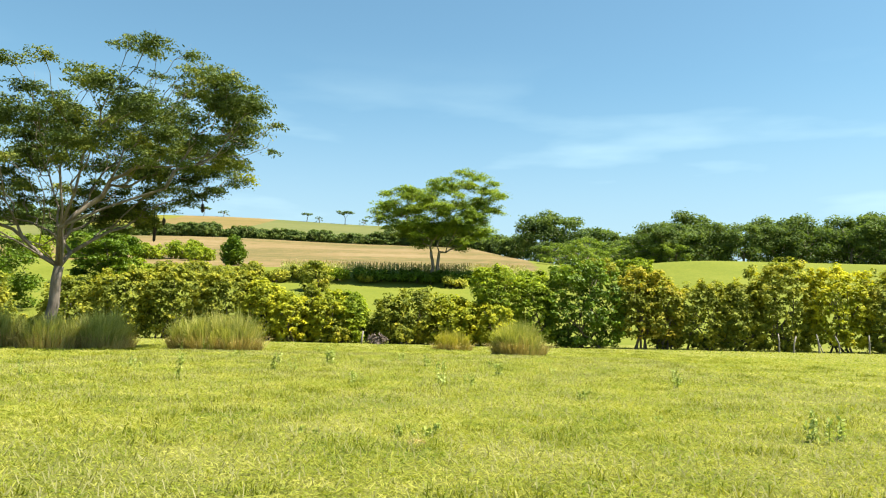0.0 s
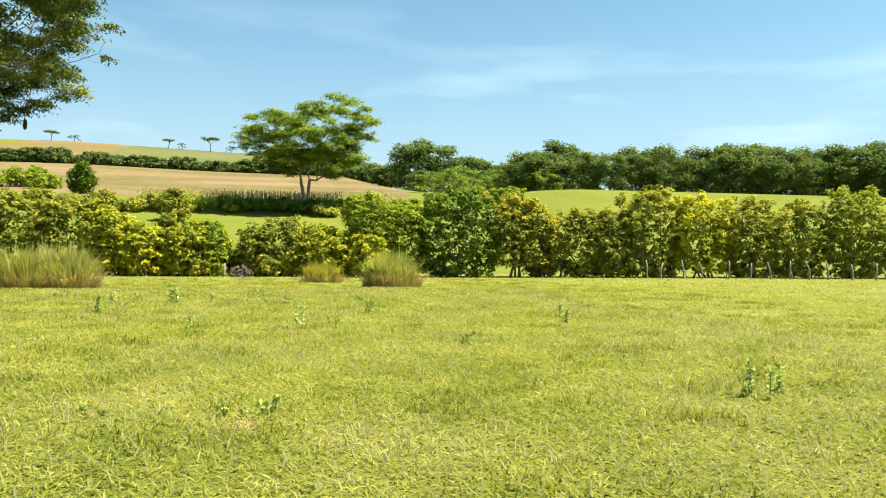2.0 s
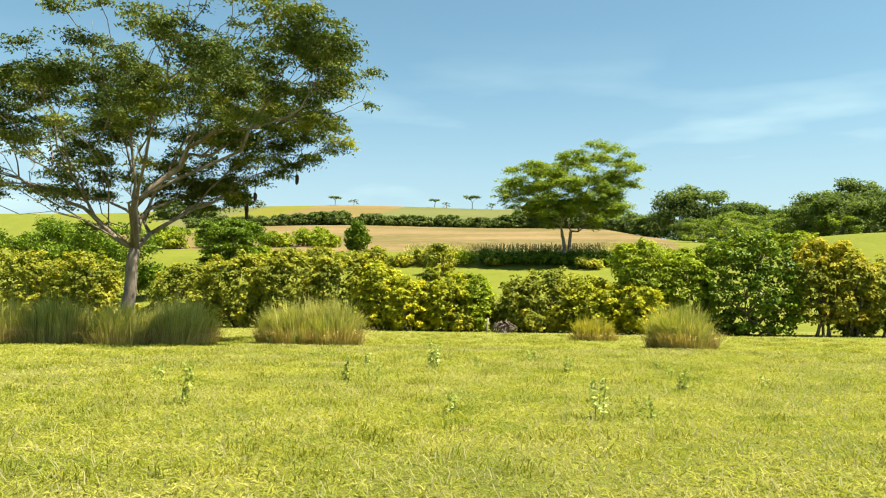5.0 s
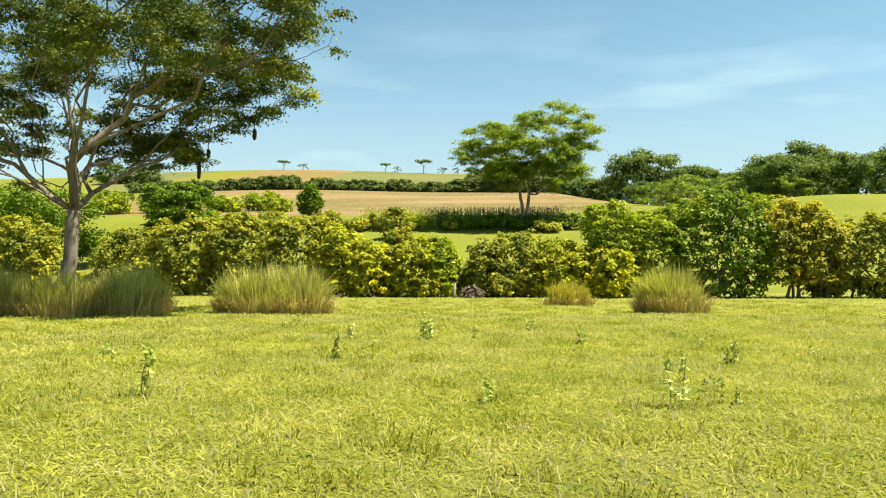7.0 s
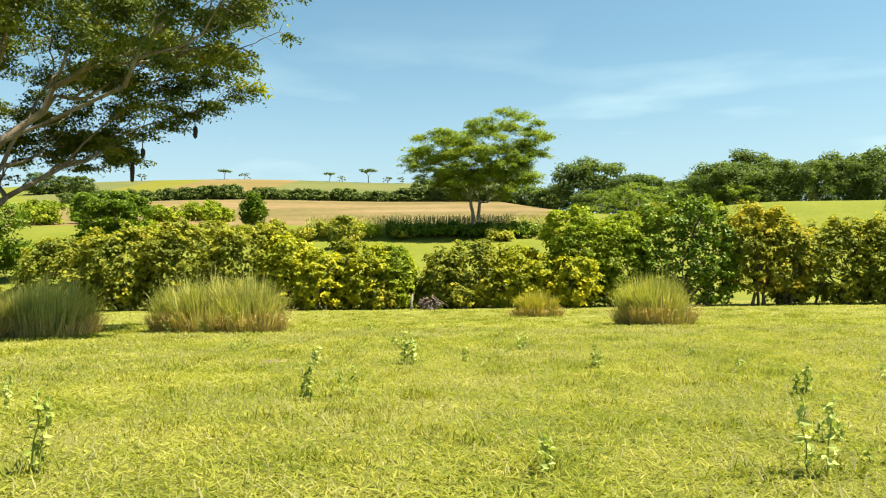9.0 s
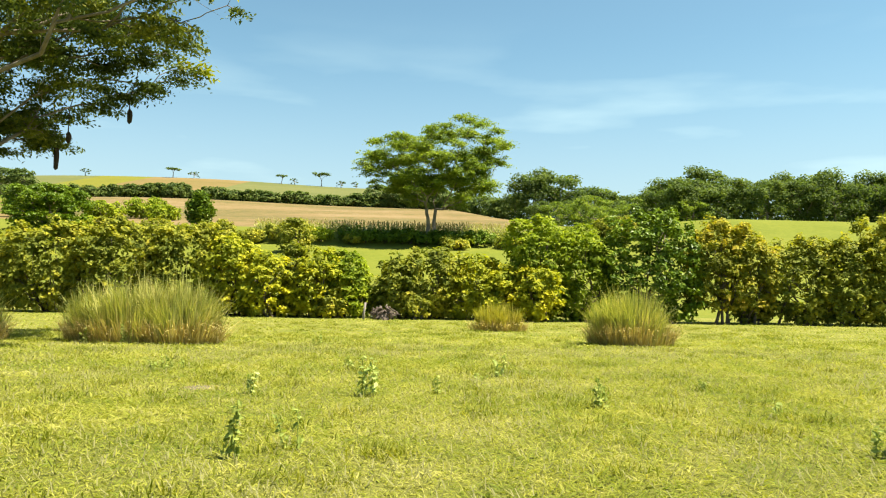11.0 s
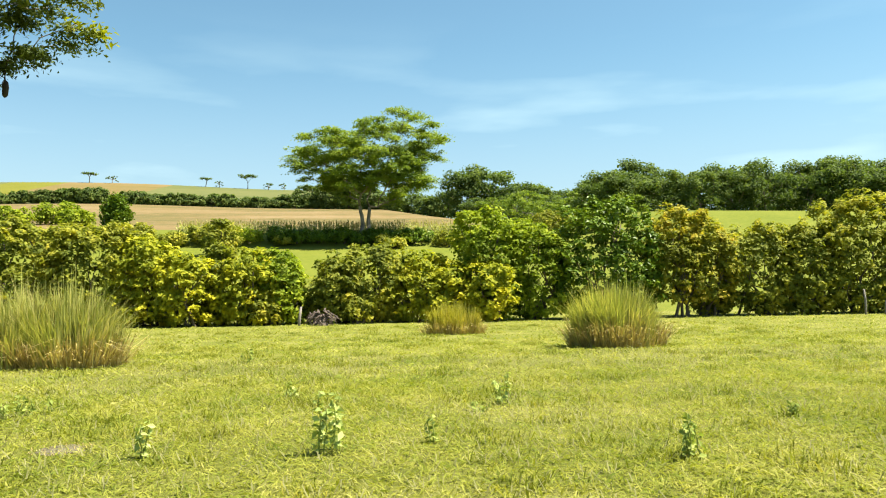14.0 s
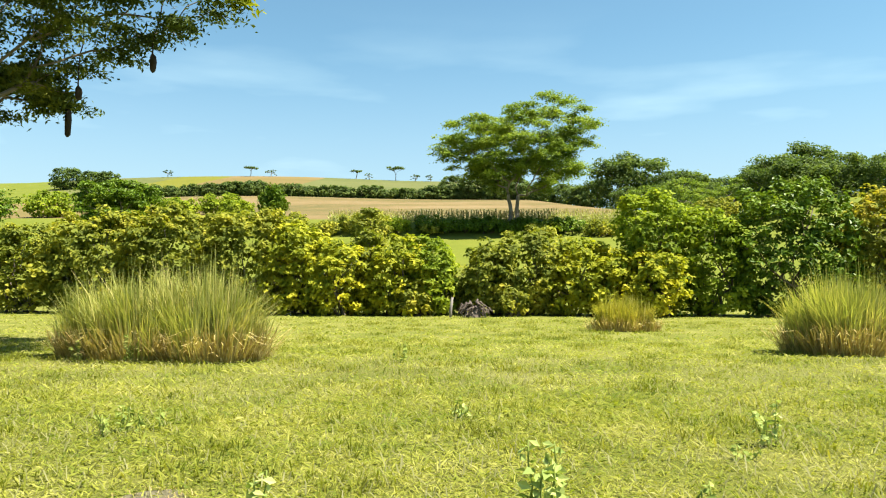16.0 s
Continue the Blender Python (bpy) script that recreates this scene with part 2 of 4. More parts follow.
# ---- terrain ----
YS = (-3000, 0, 30, 45, 58, 64, 80, 95, 104.5, 108, 112, 120, 300, 420, 450, 600, 900, 4000)
ZL = (-0.1, -0.1, -0.1, -0.35, -0.35, -0.25, 1.8, 4.6, 6.1, 7.6, 8.6, 9.3, 31.5, 53.5, 55, 42, 20, 20)
ZR = (-0.1, -0.1, -0.1, -0.25, -0.2, -0.1, 2.9, 6.8, 9.3, 10.3, 11.1, 11.0, 20.0, 27.0, 28, 28, 20, 20)


def ground_z(x, y):
    x, y = np.asarray(x, float), np.asarray(y, float)
    s = np.clip((x - 12) / 30, 0, 1)
    s = s * s * (3 - 2 * s)
    z = np.interp(y, YS, ZL) * (1 - s) + np.interp(y, YS, ZR) * s
    near = np.clip((62 - y) / 10, 0, 1)
    z = z + near * (0.012 * np.sin(0.9 * x + 0.4 * y) * np.sin(0.55 * y - 0.3 * x) + 0.006 * np.sin(2.3 * x - 1.1 * y))
    far = np.clip((y - 130) / 150, 0, 1)
    crest = np.clip((y - 310) / 110, 0, 1) * np.clip((800 - y) / 200, 0, 1)
    z = z + crest * 3.4 * np.exp(-((x + 150) / 75) ** 2)
    return z + far * (1.0 * np.sin(x / 47 + 0.6) * np.sin(y / 70) + 0.3 * np.sin(x / 19))


def gz(x, y):
    return float(ground_z(x, y))


def mesh_of(name, verts, faces, smooth=False):
    """A mesh from an array of vertices and an array of equal-sided faces, or a list of mixed ones."""
    me = bpy.data.meshes.new(name)
    verts = np.asarray(verts, np.float32)
    if isinstance(faces, np.ndarray):
        n, k = faces.shape
        me.vertices.add(len(verts))
        me.vertices.foreach_set("co", verts.ravel())
        me.loops.add(n * k)
        me.loops.foreach_set("vertex_index", faces.astype(np.int32).ravel())
        me.polygons.add(n)
        me.polygons.foreach_set("loop_start", np.arange(0, n * k, k, dtype=np.int32))
        me.update(calc_edges=True)
    else:
        me.from_pydata(verts.tolist(), [], faces)
    me.polygons.foreach_set("use_smooth", np.full(len(me.polygons), smooth, bool))
    return me


def part(name, me, material, parent=None, label=""):
    ob = new(name, me)
    if not me.materials:
        me.materials.append(material)
    if parent:
        ob.parent = parent
    if label:
        ob["label"] = label
    return ob


def make_ground():
    def spread(lo, hi, a, b, n_in, n_out):
        inner = np.linspace(a, b, n_in)
        left = a - np.geomspace(2, a - lo, n_out)[::-1]
        right = b + np.geomspace(2, hi - b, n_out)
        return np.concatenate([left, inner, right])
    xs = spread(-3000, 3000, -160, 130, 262, 22)
    ys = np.concatenate([-np.geomspace(2, 2500, 20)[::-1], np.linspace(0, 130, 150), np.linspace(132, 440, 120), 440 + np.geomspace(3, 3500, 20)])
    X, Y = np.meshgrid(xs, ys)
    V = np.stack([X, Y, ground_z(X, Y)], -1).reshape(-1, 3)
    nx, ny = len(xs), len(ys)
    i = (np.arange(ny - 1)[:, None] * nx + np.arange(nx - 1)[None]).reshape(-1)
    F = np.stack([i, i + 1, i + nx + 1, i + nx], 1)
    me = mesh_of("ground", V, F, smooth=True)
    for m in (M_FIELD, M_MEADOW, M_STUBBLE, M_FALLOW, M_CROP, M_YELLOW):
        me.materials.append(m)
    c = V[F].mean(1)
    x, y = c[:, 0], c[:, 1]
    k = np.zeros(len(c), np.int32)
    k[y > 62] = 1
    tan = (y > 113) & (y < 296) & (x < 17 + (y - 118) * 0.09) & (x > -0.43 * y)
    k[tan] = 2
    k[(y >= 296) & (x < 60) & (x > -0.55 * y)] = 4
    k[(y >= 335) & (x < -86) & (x > -136)] = 3
    k[(y > 332) & (y < 424) & (x > -162) & (x <= -136)] = 5
    k[(y > 125) & (y < 230) & (x <= -0.43 * y) & (x > -0.62 * y)] = 3
    me.polygons.foreach_set("material_index", k)
    tagged(new("ground", me), "sunlit green pasture with meadow and stubble slopes", "ground", kind="structure")


make_ground()


# ---- makers: tubes, leaves, blades ----
def tube(V, F, pts, radii, sides=7):
    """Adds a bent tapered tube through pts to the lists V, F."""
    pts = [Vector(p) for p in pts]
    start = len(V)
    for i, (p, r) in enumerate(zip(pts, radii)):
        d = (pts[min(i + 1, len(pts) - 1)] - pts[max(i - 1, 0)]).normalized()
        u = d.orthogonal().normalized() if i == 0 else (u - d * u.dot(d)).normalized()
        w = d.cross(u)
        for k in range(sides):
            a = 2 * math.pi * k / sides
            V.append(p + (u * math.cos(a) + w * math.sin(a)) * r)
    for i in range(len(pts) - 1):
        for k in range(sides):
            a, b = start + i * sides + k, start + i * sides + (k + 1) % sides
            F.append((a, b, b + sides, a + sides))
    F.append(tuple(range(start + sides - 1, start - 1, -1)))
    F.append(tuple(range(start + (len(pts) - 1) * sides, start + len(pts) * sides)))


def bent(p0, p1, n, rng, wobble=0.08, rise=0.0):
    """Points of a wandering line from p0 to p1; rise bows it upwards."""
    p0, p1 = Vector(p0), Vector(p1)
    d = (p1 - p0).length
    out = []
    for i in range(n + 1):
        t = i / n
        s = math.sin(math.pi * t)
        j = Vector(rng.normal(0, 1, 3)) * wobble * d * s * 0.5
        out.append(p0.lerp(p1, t) + j + Vector((0, 0, rise * d * s)))
    return out


def taper(r0, r1, n):
    return [r0 + (r1 - r0) * (i / n) ** 0.8 for i in range(n + 1)]


def leaf_mesh(name, centres, rng, size=0.25, aspect=0.5, flat=0.5, outward=None, vary=0.5):
    """Many rhombic leaves at centres; flat turns their faces to the sky, outward (directions) turns them out."""
    n = len(centres)
    nrm = rng.normal(0, 1, (n, 3))
    nrm /= np.linalg.norm(nrm, axis=1, keepdims=True)
    nrm[:, 2] += flat * 2
    if outward is not None:
        nrm += outward
    nrm /= np.linalg.norm(nrm, axis=1, keepdims=True)
    t = rng.normal(0, 1, (n, 3))
    t -= nrm * (t * nrm).sum(1, keepdims=True)
    t /= np.linalg.norm(t, axis=1, keepdims=True)
    b = np.cross(nrm, t)
    L = size * (1 - vary / 2 + vary * rng.random((n, 1)))
    W = L * aspect
    fold = nrm * W * 0.14
    V = np.stack([centres - t * L / 2, centres + b * W / 2 - t * L * 0.08 + fold, centres + t * L / 2, centres - b * W / 2 - t * L * 0.08 + fold], 1).reshape(-1, 3)
    i = 4 * np.arange(n)[:, None]
    return mesh_of(name, V, np.concatenate([i + np.array((0, 2, 1)), i + np.array((0, 3, 2))]))


def puff_points(puffs, rng, density, shell=0.45, squash=0.5, spray=0.0):
    """Points in flattened balls (x, y, z, r), denser towards their skins, and the ways out; spray gathers them into flat sprays of that half width."""
    P, O = [], []
    for x, y, z, r in puffs:
        n = max(12, int(density * r * r))
        d = rng.normal(0, 1, (n, 3))
        d /= np.linalg.norm(d, axis=1, keepdims=True)
        rad = r * (shell + (1.25 - shell) * rng.random((n, 1)) ** 0.75)
        # lumps on the skin break up the round outline
        lump = 1 + 0.22 * np.sin(5 * d[:, :1] + x) * np.sin(4 * d[:, 1:2] + y) + 0.15 * np.sin(9 * d[:, 2:] + 3 * z + 5 * d[:, :1])
        p = np.array((x, y, z)) + d * rad * lump * np.array((1, 1, squash))
        if spray:
            m = max(3, n // 32)
            pick = rng.integers(0, m, n)
            off = rng.normal(0, spray, (n, 3)) * np.array((1, 1, 0.28))
            off[:, 2] -= 0.35 * np.linalg.norm(off[:, :2], axis=1)
            p, d = p[pick] + off, d[pick]
        P.append(p)
        O.append(d)
    return np.concatenate(P), np.concatenate(O)


def blade_mesh(name, P, rng, h, w, lean, bow=0.5, splay=None):
    """Grass blades rooted at P: a wide foot, a knee and a tip. h, w, lean: arrays or numbers."""
    n = len(P)
    h = np.broadcast_to(np.asarray(h, float), (n,))[:, None]
    w = np.broadcast_to(np.asarray(w, float), (n,))[:, None]
    lean = np.broadcast_to(np.asarray(lean, float), (n,))[:, None]
    a = rng.random(n) * 2 * math.pi
    way = np.stack([np.cos(a), np.sin(a), np.zeros(n)], 1) if splay is None else splay
    f = np.arctan2(way[:, 1], way[:, 0]) + math.pi / 2 + rng.normal(0, 0.35, n)
    side = np.stack([np.cos(f), np.sin(f), np.zeros(n)], 1)
    up = np.array((0, 0, 1.0))
    knee = P + up * h * 0.62 + way * h * lean * 0.45
    tip = P + up * h * (1 - bow * lean * 0.5) + way * h * lean
    V = np.stack([P - side * w / 2, P + side * w / 2, knee + side * w * 0.42, tip, knee - side * w * 0.42], 1).reshape(-1, 3)
    i = 5 * np.arange(n)[:, None]
    return mesh_of(name, V, np.concatenate([i + np.array((0, 1, 2)), i + np.array((0, 2, 4)), i + np.array((4, 2, 3))]))


def lying_mesh(name, P, rng, length, w):
    """Soft grass blades that arch over in all directions, widest at the knee."""
    n = len(P)
    length, w = length[:, None], w[:, None]
    a = rng.random(n) * 2 * math.pi
    way = np.stack([np.cos(a), np.sin(a), np.zeros(n)], 1)
    side = np.stack([-np.sin(a), np.cos(a), rng.normal(0, 0.5, n)], 1)
    up = np.array((0, 0, 1.0))
    s1, s2 = 0.2 + 0.5 * rng.random((n, 1)), rng.uniform(-0.15, 0.55, (n, 1))
    knee = P + length * 0.5 * (way * np.sqrt(1 - s1 ** 2) + up * s1)
    tip = knee + length * 0.5 * (way * np.sqrt(1 - s2 ** 2) + up * s2)
    V = np.stack([P, knee + side * w / 2, tip, knee - side * w / 2], 1).reshape(-1, 3)
    i = 4 * np.arange(n)[:, None]
    return mesh_of(name, V, np.concatenate([i + np.array((0, 1, 3)), i + np.array((1, 2, 3))]))


# ---- makers: trees, shrubs, tussocks, weeds ----
def make_tree(name, base, fork, puffs, bark, leaf, rng, trunk_r=0.3, density=900, size=0.3, aspect=0.4, squash=0.5, flat=0.6, limbs=5, lean=(0, 0), stems=1, shell=0.3, twig_r=0.03, outw=0.3, fan=0.45, spray=0.0, twigs=3):
    """A tree: a forking trunk, limbs that reach every puff of its crown, and the crown's leaves. Puffs are relative to the base."""
    root = new(name)
    root.location = base
    fk = Vector((lean[0], lean[1], fork))
    V, F = [], []
    if stems == 1:
        pts = bent((0, 0, -0.3), fk, 7, rng, 0.02)
        tube(V, F, pts, [trunk_r * (1.45 if i == 0 else 1.12 if i == 1 else 1 - 0.04 * i) for i in range(8)], 10)
    else:
        for k in range(stems):
            a = 2 * math.pi * k / stems + 0.5
            pts = bent((0.14 * math.cos(a), 0.1 * math.sin(a), -0.3), fk + Vector((math.cos(a) * 0.65, math.sin(a) * 0.5, 0)), 6, rng, 0.06)
            tube(V, F, pts, taper(trunk_r, trunk_r * 0.7, 6), 8)
    part("trunk", mesh_of("trunk", V, F, True), bark, root)
    # boughs: every puff joins the nearest branch that is already there, and branches thicken with what they bear
    C = [Vector(p[:3]) for p in puffs]
    if stems == 1:
        node = [fk.copy()]
    else:
        node = [fk + Vector((math.cos(2 * math.pi * k / stems + 0.5) * 0.65, math.sin(2 * math.pi * k / stems + 0.5) * 0.5, 0)) for k in range(stems)]
    roots = len(node)
    up, along, bears = [-1] * roots, [0.0] * roots, [0] * roots
    ends = []
    for c in sorted(C, key=lambda q: (q - fk).length):
        best = min(range(len(node)), key=lambda i: (c - node[i]).length + fan * along[i] + (0 if i < roots else 0.5 * max(0.0, node[i].z - c.z)))
        line = bent(node[best], c, 4, rng, 0.13, 0.06)
        at = best
        for p in line[1:]:
            node.append(p)
            up.append(at)
            along.append(along[at] + (p - node[at]).length)
            bears.append(0)
            at = len(node) - 1
        ends.append(at)
        while at >= 0:
            bears[at] += 1
            at = up[at]
    unit = trunk_r * 0.8 / math.sqrt(len(C))
    thick = [max(twig_r * 0.5, unit * b ** 0.5) for b in bears]
    top = [0] * len(node)
    for i in range(roots, len(node)):
        top[i] = i if up[i] < roots else top[up[i]]
    boughs = {}
    for e in ends:
        chain = [e]
        for _ in range(4):
            chain.append(up[chain[-1]])
        chain.reverse()
        V, F = boughs.setdefault(top[e], ([], []))
        first = thick[chain[1]] * 1.08 if chain[0] >= roots else min(trunk_r * 0.8, thick[chain[1]] * 1.2)
        tube(V, F, [node[i] for i in chain], [first] + [thick[i] for i in chain[1:]], 7 if thick[chain[1]] > 0.06 else 5)
        for _ in range(twigs):
            t = node[e] + Vector(rng.normal(0, 1, 3)) * 0.35
            tube(V, F, bent(node[chain[3]], t, 3, rng, 0.12), taper(twig_r * 0.8, twig_r * 0.3, 3), 4)
    for V, F in boughs.values():
        part("limb", mesh_of("limb", V, F, True), bark, root)
    P, O = puff_points(puffs, rng, density, shell, squash, spray)
    part("crown", leaf_mesh("crown", P, rng, size, aspect, flat, O * outw), leaf, root)
    return root


def dome_clusters(half, depth, H, low, rng, size):
    """Centres of leaf clusters on and in a lumpy dome that reaches the ground, and the ways out."""
    cr = size * 1.4
    area = 3.8 * (half * depth + (half + depth) * 0.5 * H)
    n = int(0.87 * area / cr ** 2) + 16
    d = rng.normal(0, 1, (n, 3))
    d /= (np.abs(d) ** 2.6).sum(1, keepdims=True) ** (1 / 2.6)
    inner = rng.random(n) < 0.25
    rad = np.where(inner, 0.4 + 0.35 * rng.random(n), 0.76 + 0.17 * rng.random(n))
    ph = rng.random(3) * 6.28
    k = np.array((half, depth, 0.5 * H))
    q = d * k
    rad = rad * (1 + 0.1 * np.sin(2.3 * q[:, 0] + ph[0]) * np.sin(2.1 * q[:, 2] + ph[1]) + 0.06 * np.sin(4.7 * q[:, 0] + ph[2] + 3 * q[:, 2]))
    c = d * rad[:, None] * np.array((half, depth, 0.56 * H)) + np.array((0, 0, 0.44 * H))
    keep = (c[:, 2] > max(low, 0.08) + 0.35 * (low > 0) * rng.random(n)) & (c[:, 2] < H - 0.5 * cr)
    return c[keep], d[keep], cr


def make_shrub(name, x, y, top, half, leaf, rng, low=0.0, size=0.24, depth=1.6, aspect=0.58, leaves=21):
    """A broad bush: several stems, clusters of leaves all over a lumpy dome, and shoots that stand out of it."""
    g = gz(x, y)
    root = new(name)
    root.location = (x, y, g)
    H = top - g
    C, D, cr = dome_clusters(half, depth, H, low, rng, size)
    # upright shoots break the outline
    for _ in range(int(2 + 1.6 * half)):
        a = rng.uniform(-0.85, 0.85)
        foot = np.array((a * half, rng.uniform(-0.5, 0.5) * depth, (0.44 + 0.5 * (1 - abs(a) ** 2.6) ** 0.4) * H))
        m = int(rng.integers(2, 5))
        way = np.array((rng.normal(0, 0.25), rng.normal(0, 0.2), 1.0))
        C = np.concatenate([C, foot + way * np.linspace(0, 0.055 * H * rng.uniform(0.6, 1.5), m)[:, None]])
        D = np.concatenate([D, np.tile(way, (m, 1))])
    for k in range(5):
        V, F = [], []
        p0 = (rng.uniform(-0.45, 0.45) * half, rng.uniform(-0.4, 0.4) * depth, -0.2)
        pts = bent(p0, C[rng.integers(0, len(C))] * 0.9, 6, rng, 0.1, 0.02)
        tube(V, F, pts, taper(0.085, 0.02, 6), 6)
        for j in range(3):
            tube(V, F, bent(pts[3], C[rng.integers(0, len(C))] * 0.92, 4, rng, 0.1), taper(0.035, 0.012, 4), 5)
        part("stem", mesh_of("stem", V, F, True), M_STEM, root)
    n = len(C)
    e = rng.normal(0, 1, (n, leaves, 3))
    e /= np.linalg.norm(e, axis=2, keepdims=True)
    e[:, :, 2] = np.where(rng.random((n, leaves)) < 0.6, np.abs(e[:, :, 2]), e[:, :, 2])
    r = cr * (0.45 + 0.6 * rng.random((n, leaves, 1))) * rng.uniform(0.7, 1.25, (n, 1, 1))
    P = (C[:, None] + e * r * np.array((1, 1, 0.72))).reshape(-1, 3)
    O = (e * 0.7 + D[:, None] * 0.5).reshape(-1, 3)
    keep = P[:, 2] > 0.03
    part("foliage", leaf_mesh("foliage", P[keep], rng, size, aspect, 0.35, O[keep]), leaf, root)
    return root


def make_tussock(x, y, rx, ry, height, rng, green, n=2600, label="tall guinea grass tussock standing in the pasture"):
    root = new("grass_tussock")
    n = int(n * 1.5)
    root.location = (x, y, gz(x, y))
    # bundles of blades, each with its own lean and height
    k = int(26 + 22 * rx * ry)
    ba, bq, bh = rng.random(k) * 2 * math.pi, np.sqrt(rng.random(k)), 0.72 + 0.4 * rng.random(k)
    b = rng.integers(0, k, n)
    a, q = ba[b], bq[b]
    P = np.stack([np.cos(a) * q * rx * 0.74, np.sin(a) * q * ry * 0.74, np.full(n, -0.03)], 1) + rng.normal(0, 0.075, (n, 3)) * (1, 1, 0)
    P[:, 2] += ground_z(P[:, 0] + x, P[:, 1] + y) - gz(x, y)
    out = np.stack([np.cos(a) * q, np.sin(a) * q, np.zeros(n)], 1) + rng.normal(0, 0.35, (k, 3))[b] * (1, 1, 0) + rng.normal(0, 0.35, (n, 3)) * (1, 1, 0)
    h = height * (0.5 + 0.5 * rng.random(n)) * bh[b] * (1 - 0.2 * q ** 3)
    h = np.where(rng.random(n) < 0.1, h * 1.22, h)
    part("green_growth", blade_mesh("green_growth", P, rng, h, 0.012 + 0.012 * rng.random(n), 0.06 + 0.45 * rng.random(n) ** 1.5 * (0.3 + q), 0.7, out / np.maximum(1.0, np.linalg.norm(out, axis=1, keepdims=True))), green, root)
    m = n // 3
    c = rng.integers(0, k, m)
    a, q = ba[c] + rng.normal(0, 0.16, m), 0.72 + 0.36 * rng.random(m)
    P = np.stack([np.cos(a) * q * rx * 0.85, np.sin(a) * q * ry * 0.85, np.full(m, -0.02)], 1)
    out = np.stack([np.cos(a), np.sin(a), np.zeros(m)], 1) + rng.normal(0, 0.4, (m, 3)) * (1, 1, 0)
    part("dead_straw", blade_mesh("dead_straw", P, rng, height * (0.12 + 0.42 * rng.random(m)) * bh[c], 0.018, 0.15 + 0.9 * rng.random(m), 0.9, out), M_STRAW, root, "dry brown straw skirt")
    return tagged(root, label, "grass clump", "tussocks of tall grass")


def make_weed(x, y, height, rng, leaf, stems=2, spread=0.12, size=0.09):
    """A broad-leaved weed: upright stalks with pairs of leaves all the way up."""
    root = new("weed")
    root.location = (x, y, gz(x, y))
    P, O = [], []
    for s in range(stems):
        V, F = [], []
        a = rng.random() * 6.28
        h = height * (1 if s == 0 else rng.uniform(0.55, 0.95))
        foot = Vector((rng.normal(0, spread * 0.5), rng.normal(0, spread * 0.5), -0.03))
        tip = foot + Vector((math.cos(a) * spread * rng.random(), math.sin(a) * spread * rng.random(), h))
        pts = bent(foot, tip, 5, rng, 0.04)
        tube(V, F, pts, taper(0.008, 0.004, 5), 5)
        part("stalk", mesh_of("stalk", V, F, True), M_WEED_DARK, root)
        k = int(h / 0.05) + 3
        for i in range(k):
            t = 0.15 + 0.85 * i / k
            c = foot.lerp(tip, t)
            for e in range(2):
                b = rng.random() * 6.28
                d = Vector((math.cos(b), math.sin(b), 0.25 + 0.4 * rng.random()))
                P.append(c + d * size * (0.6 - 0.25 * t))
                O.append(d)
    part("foliage", leaf_mesh("foliage", np.array(P), rng, size, 0.55, 0.4, np.array(O) * 0.5), leaf, root)
    return root


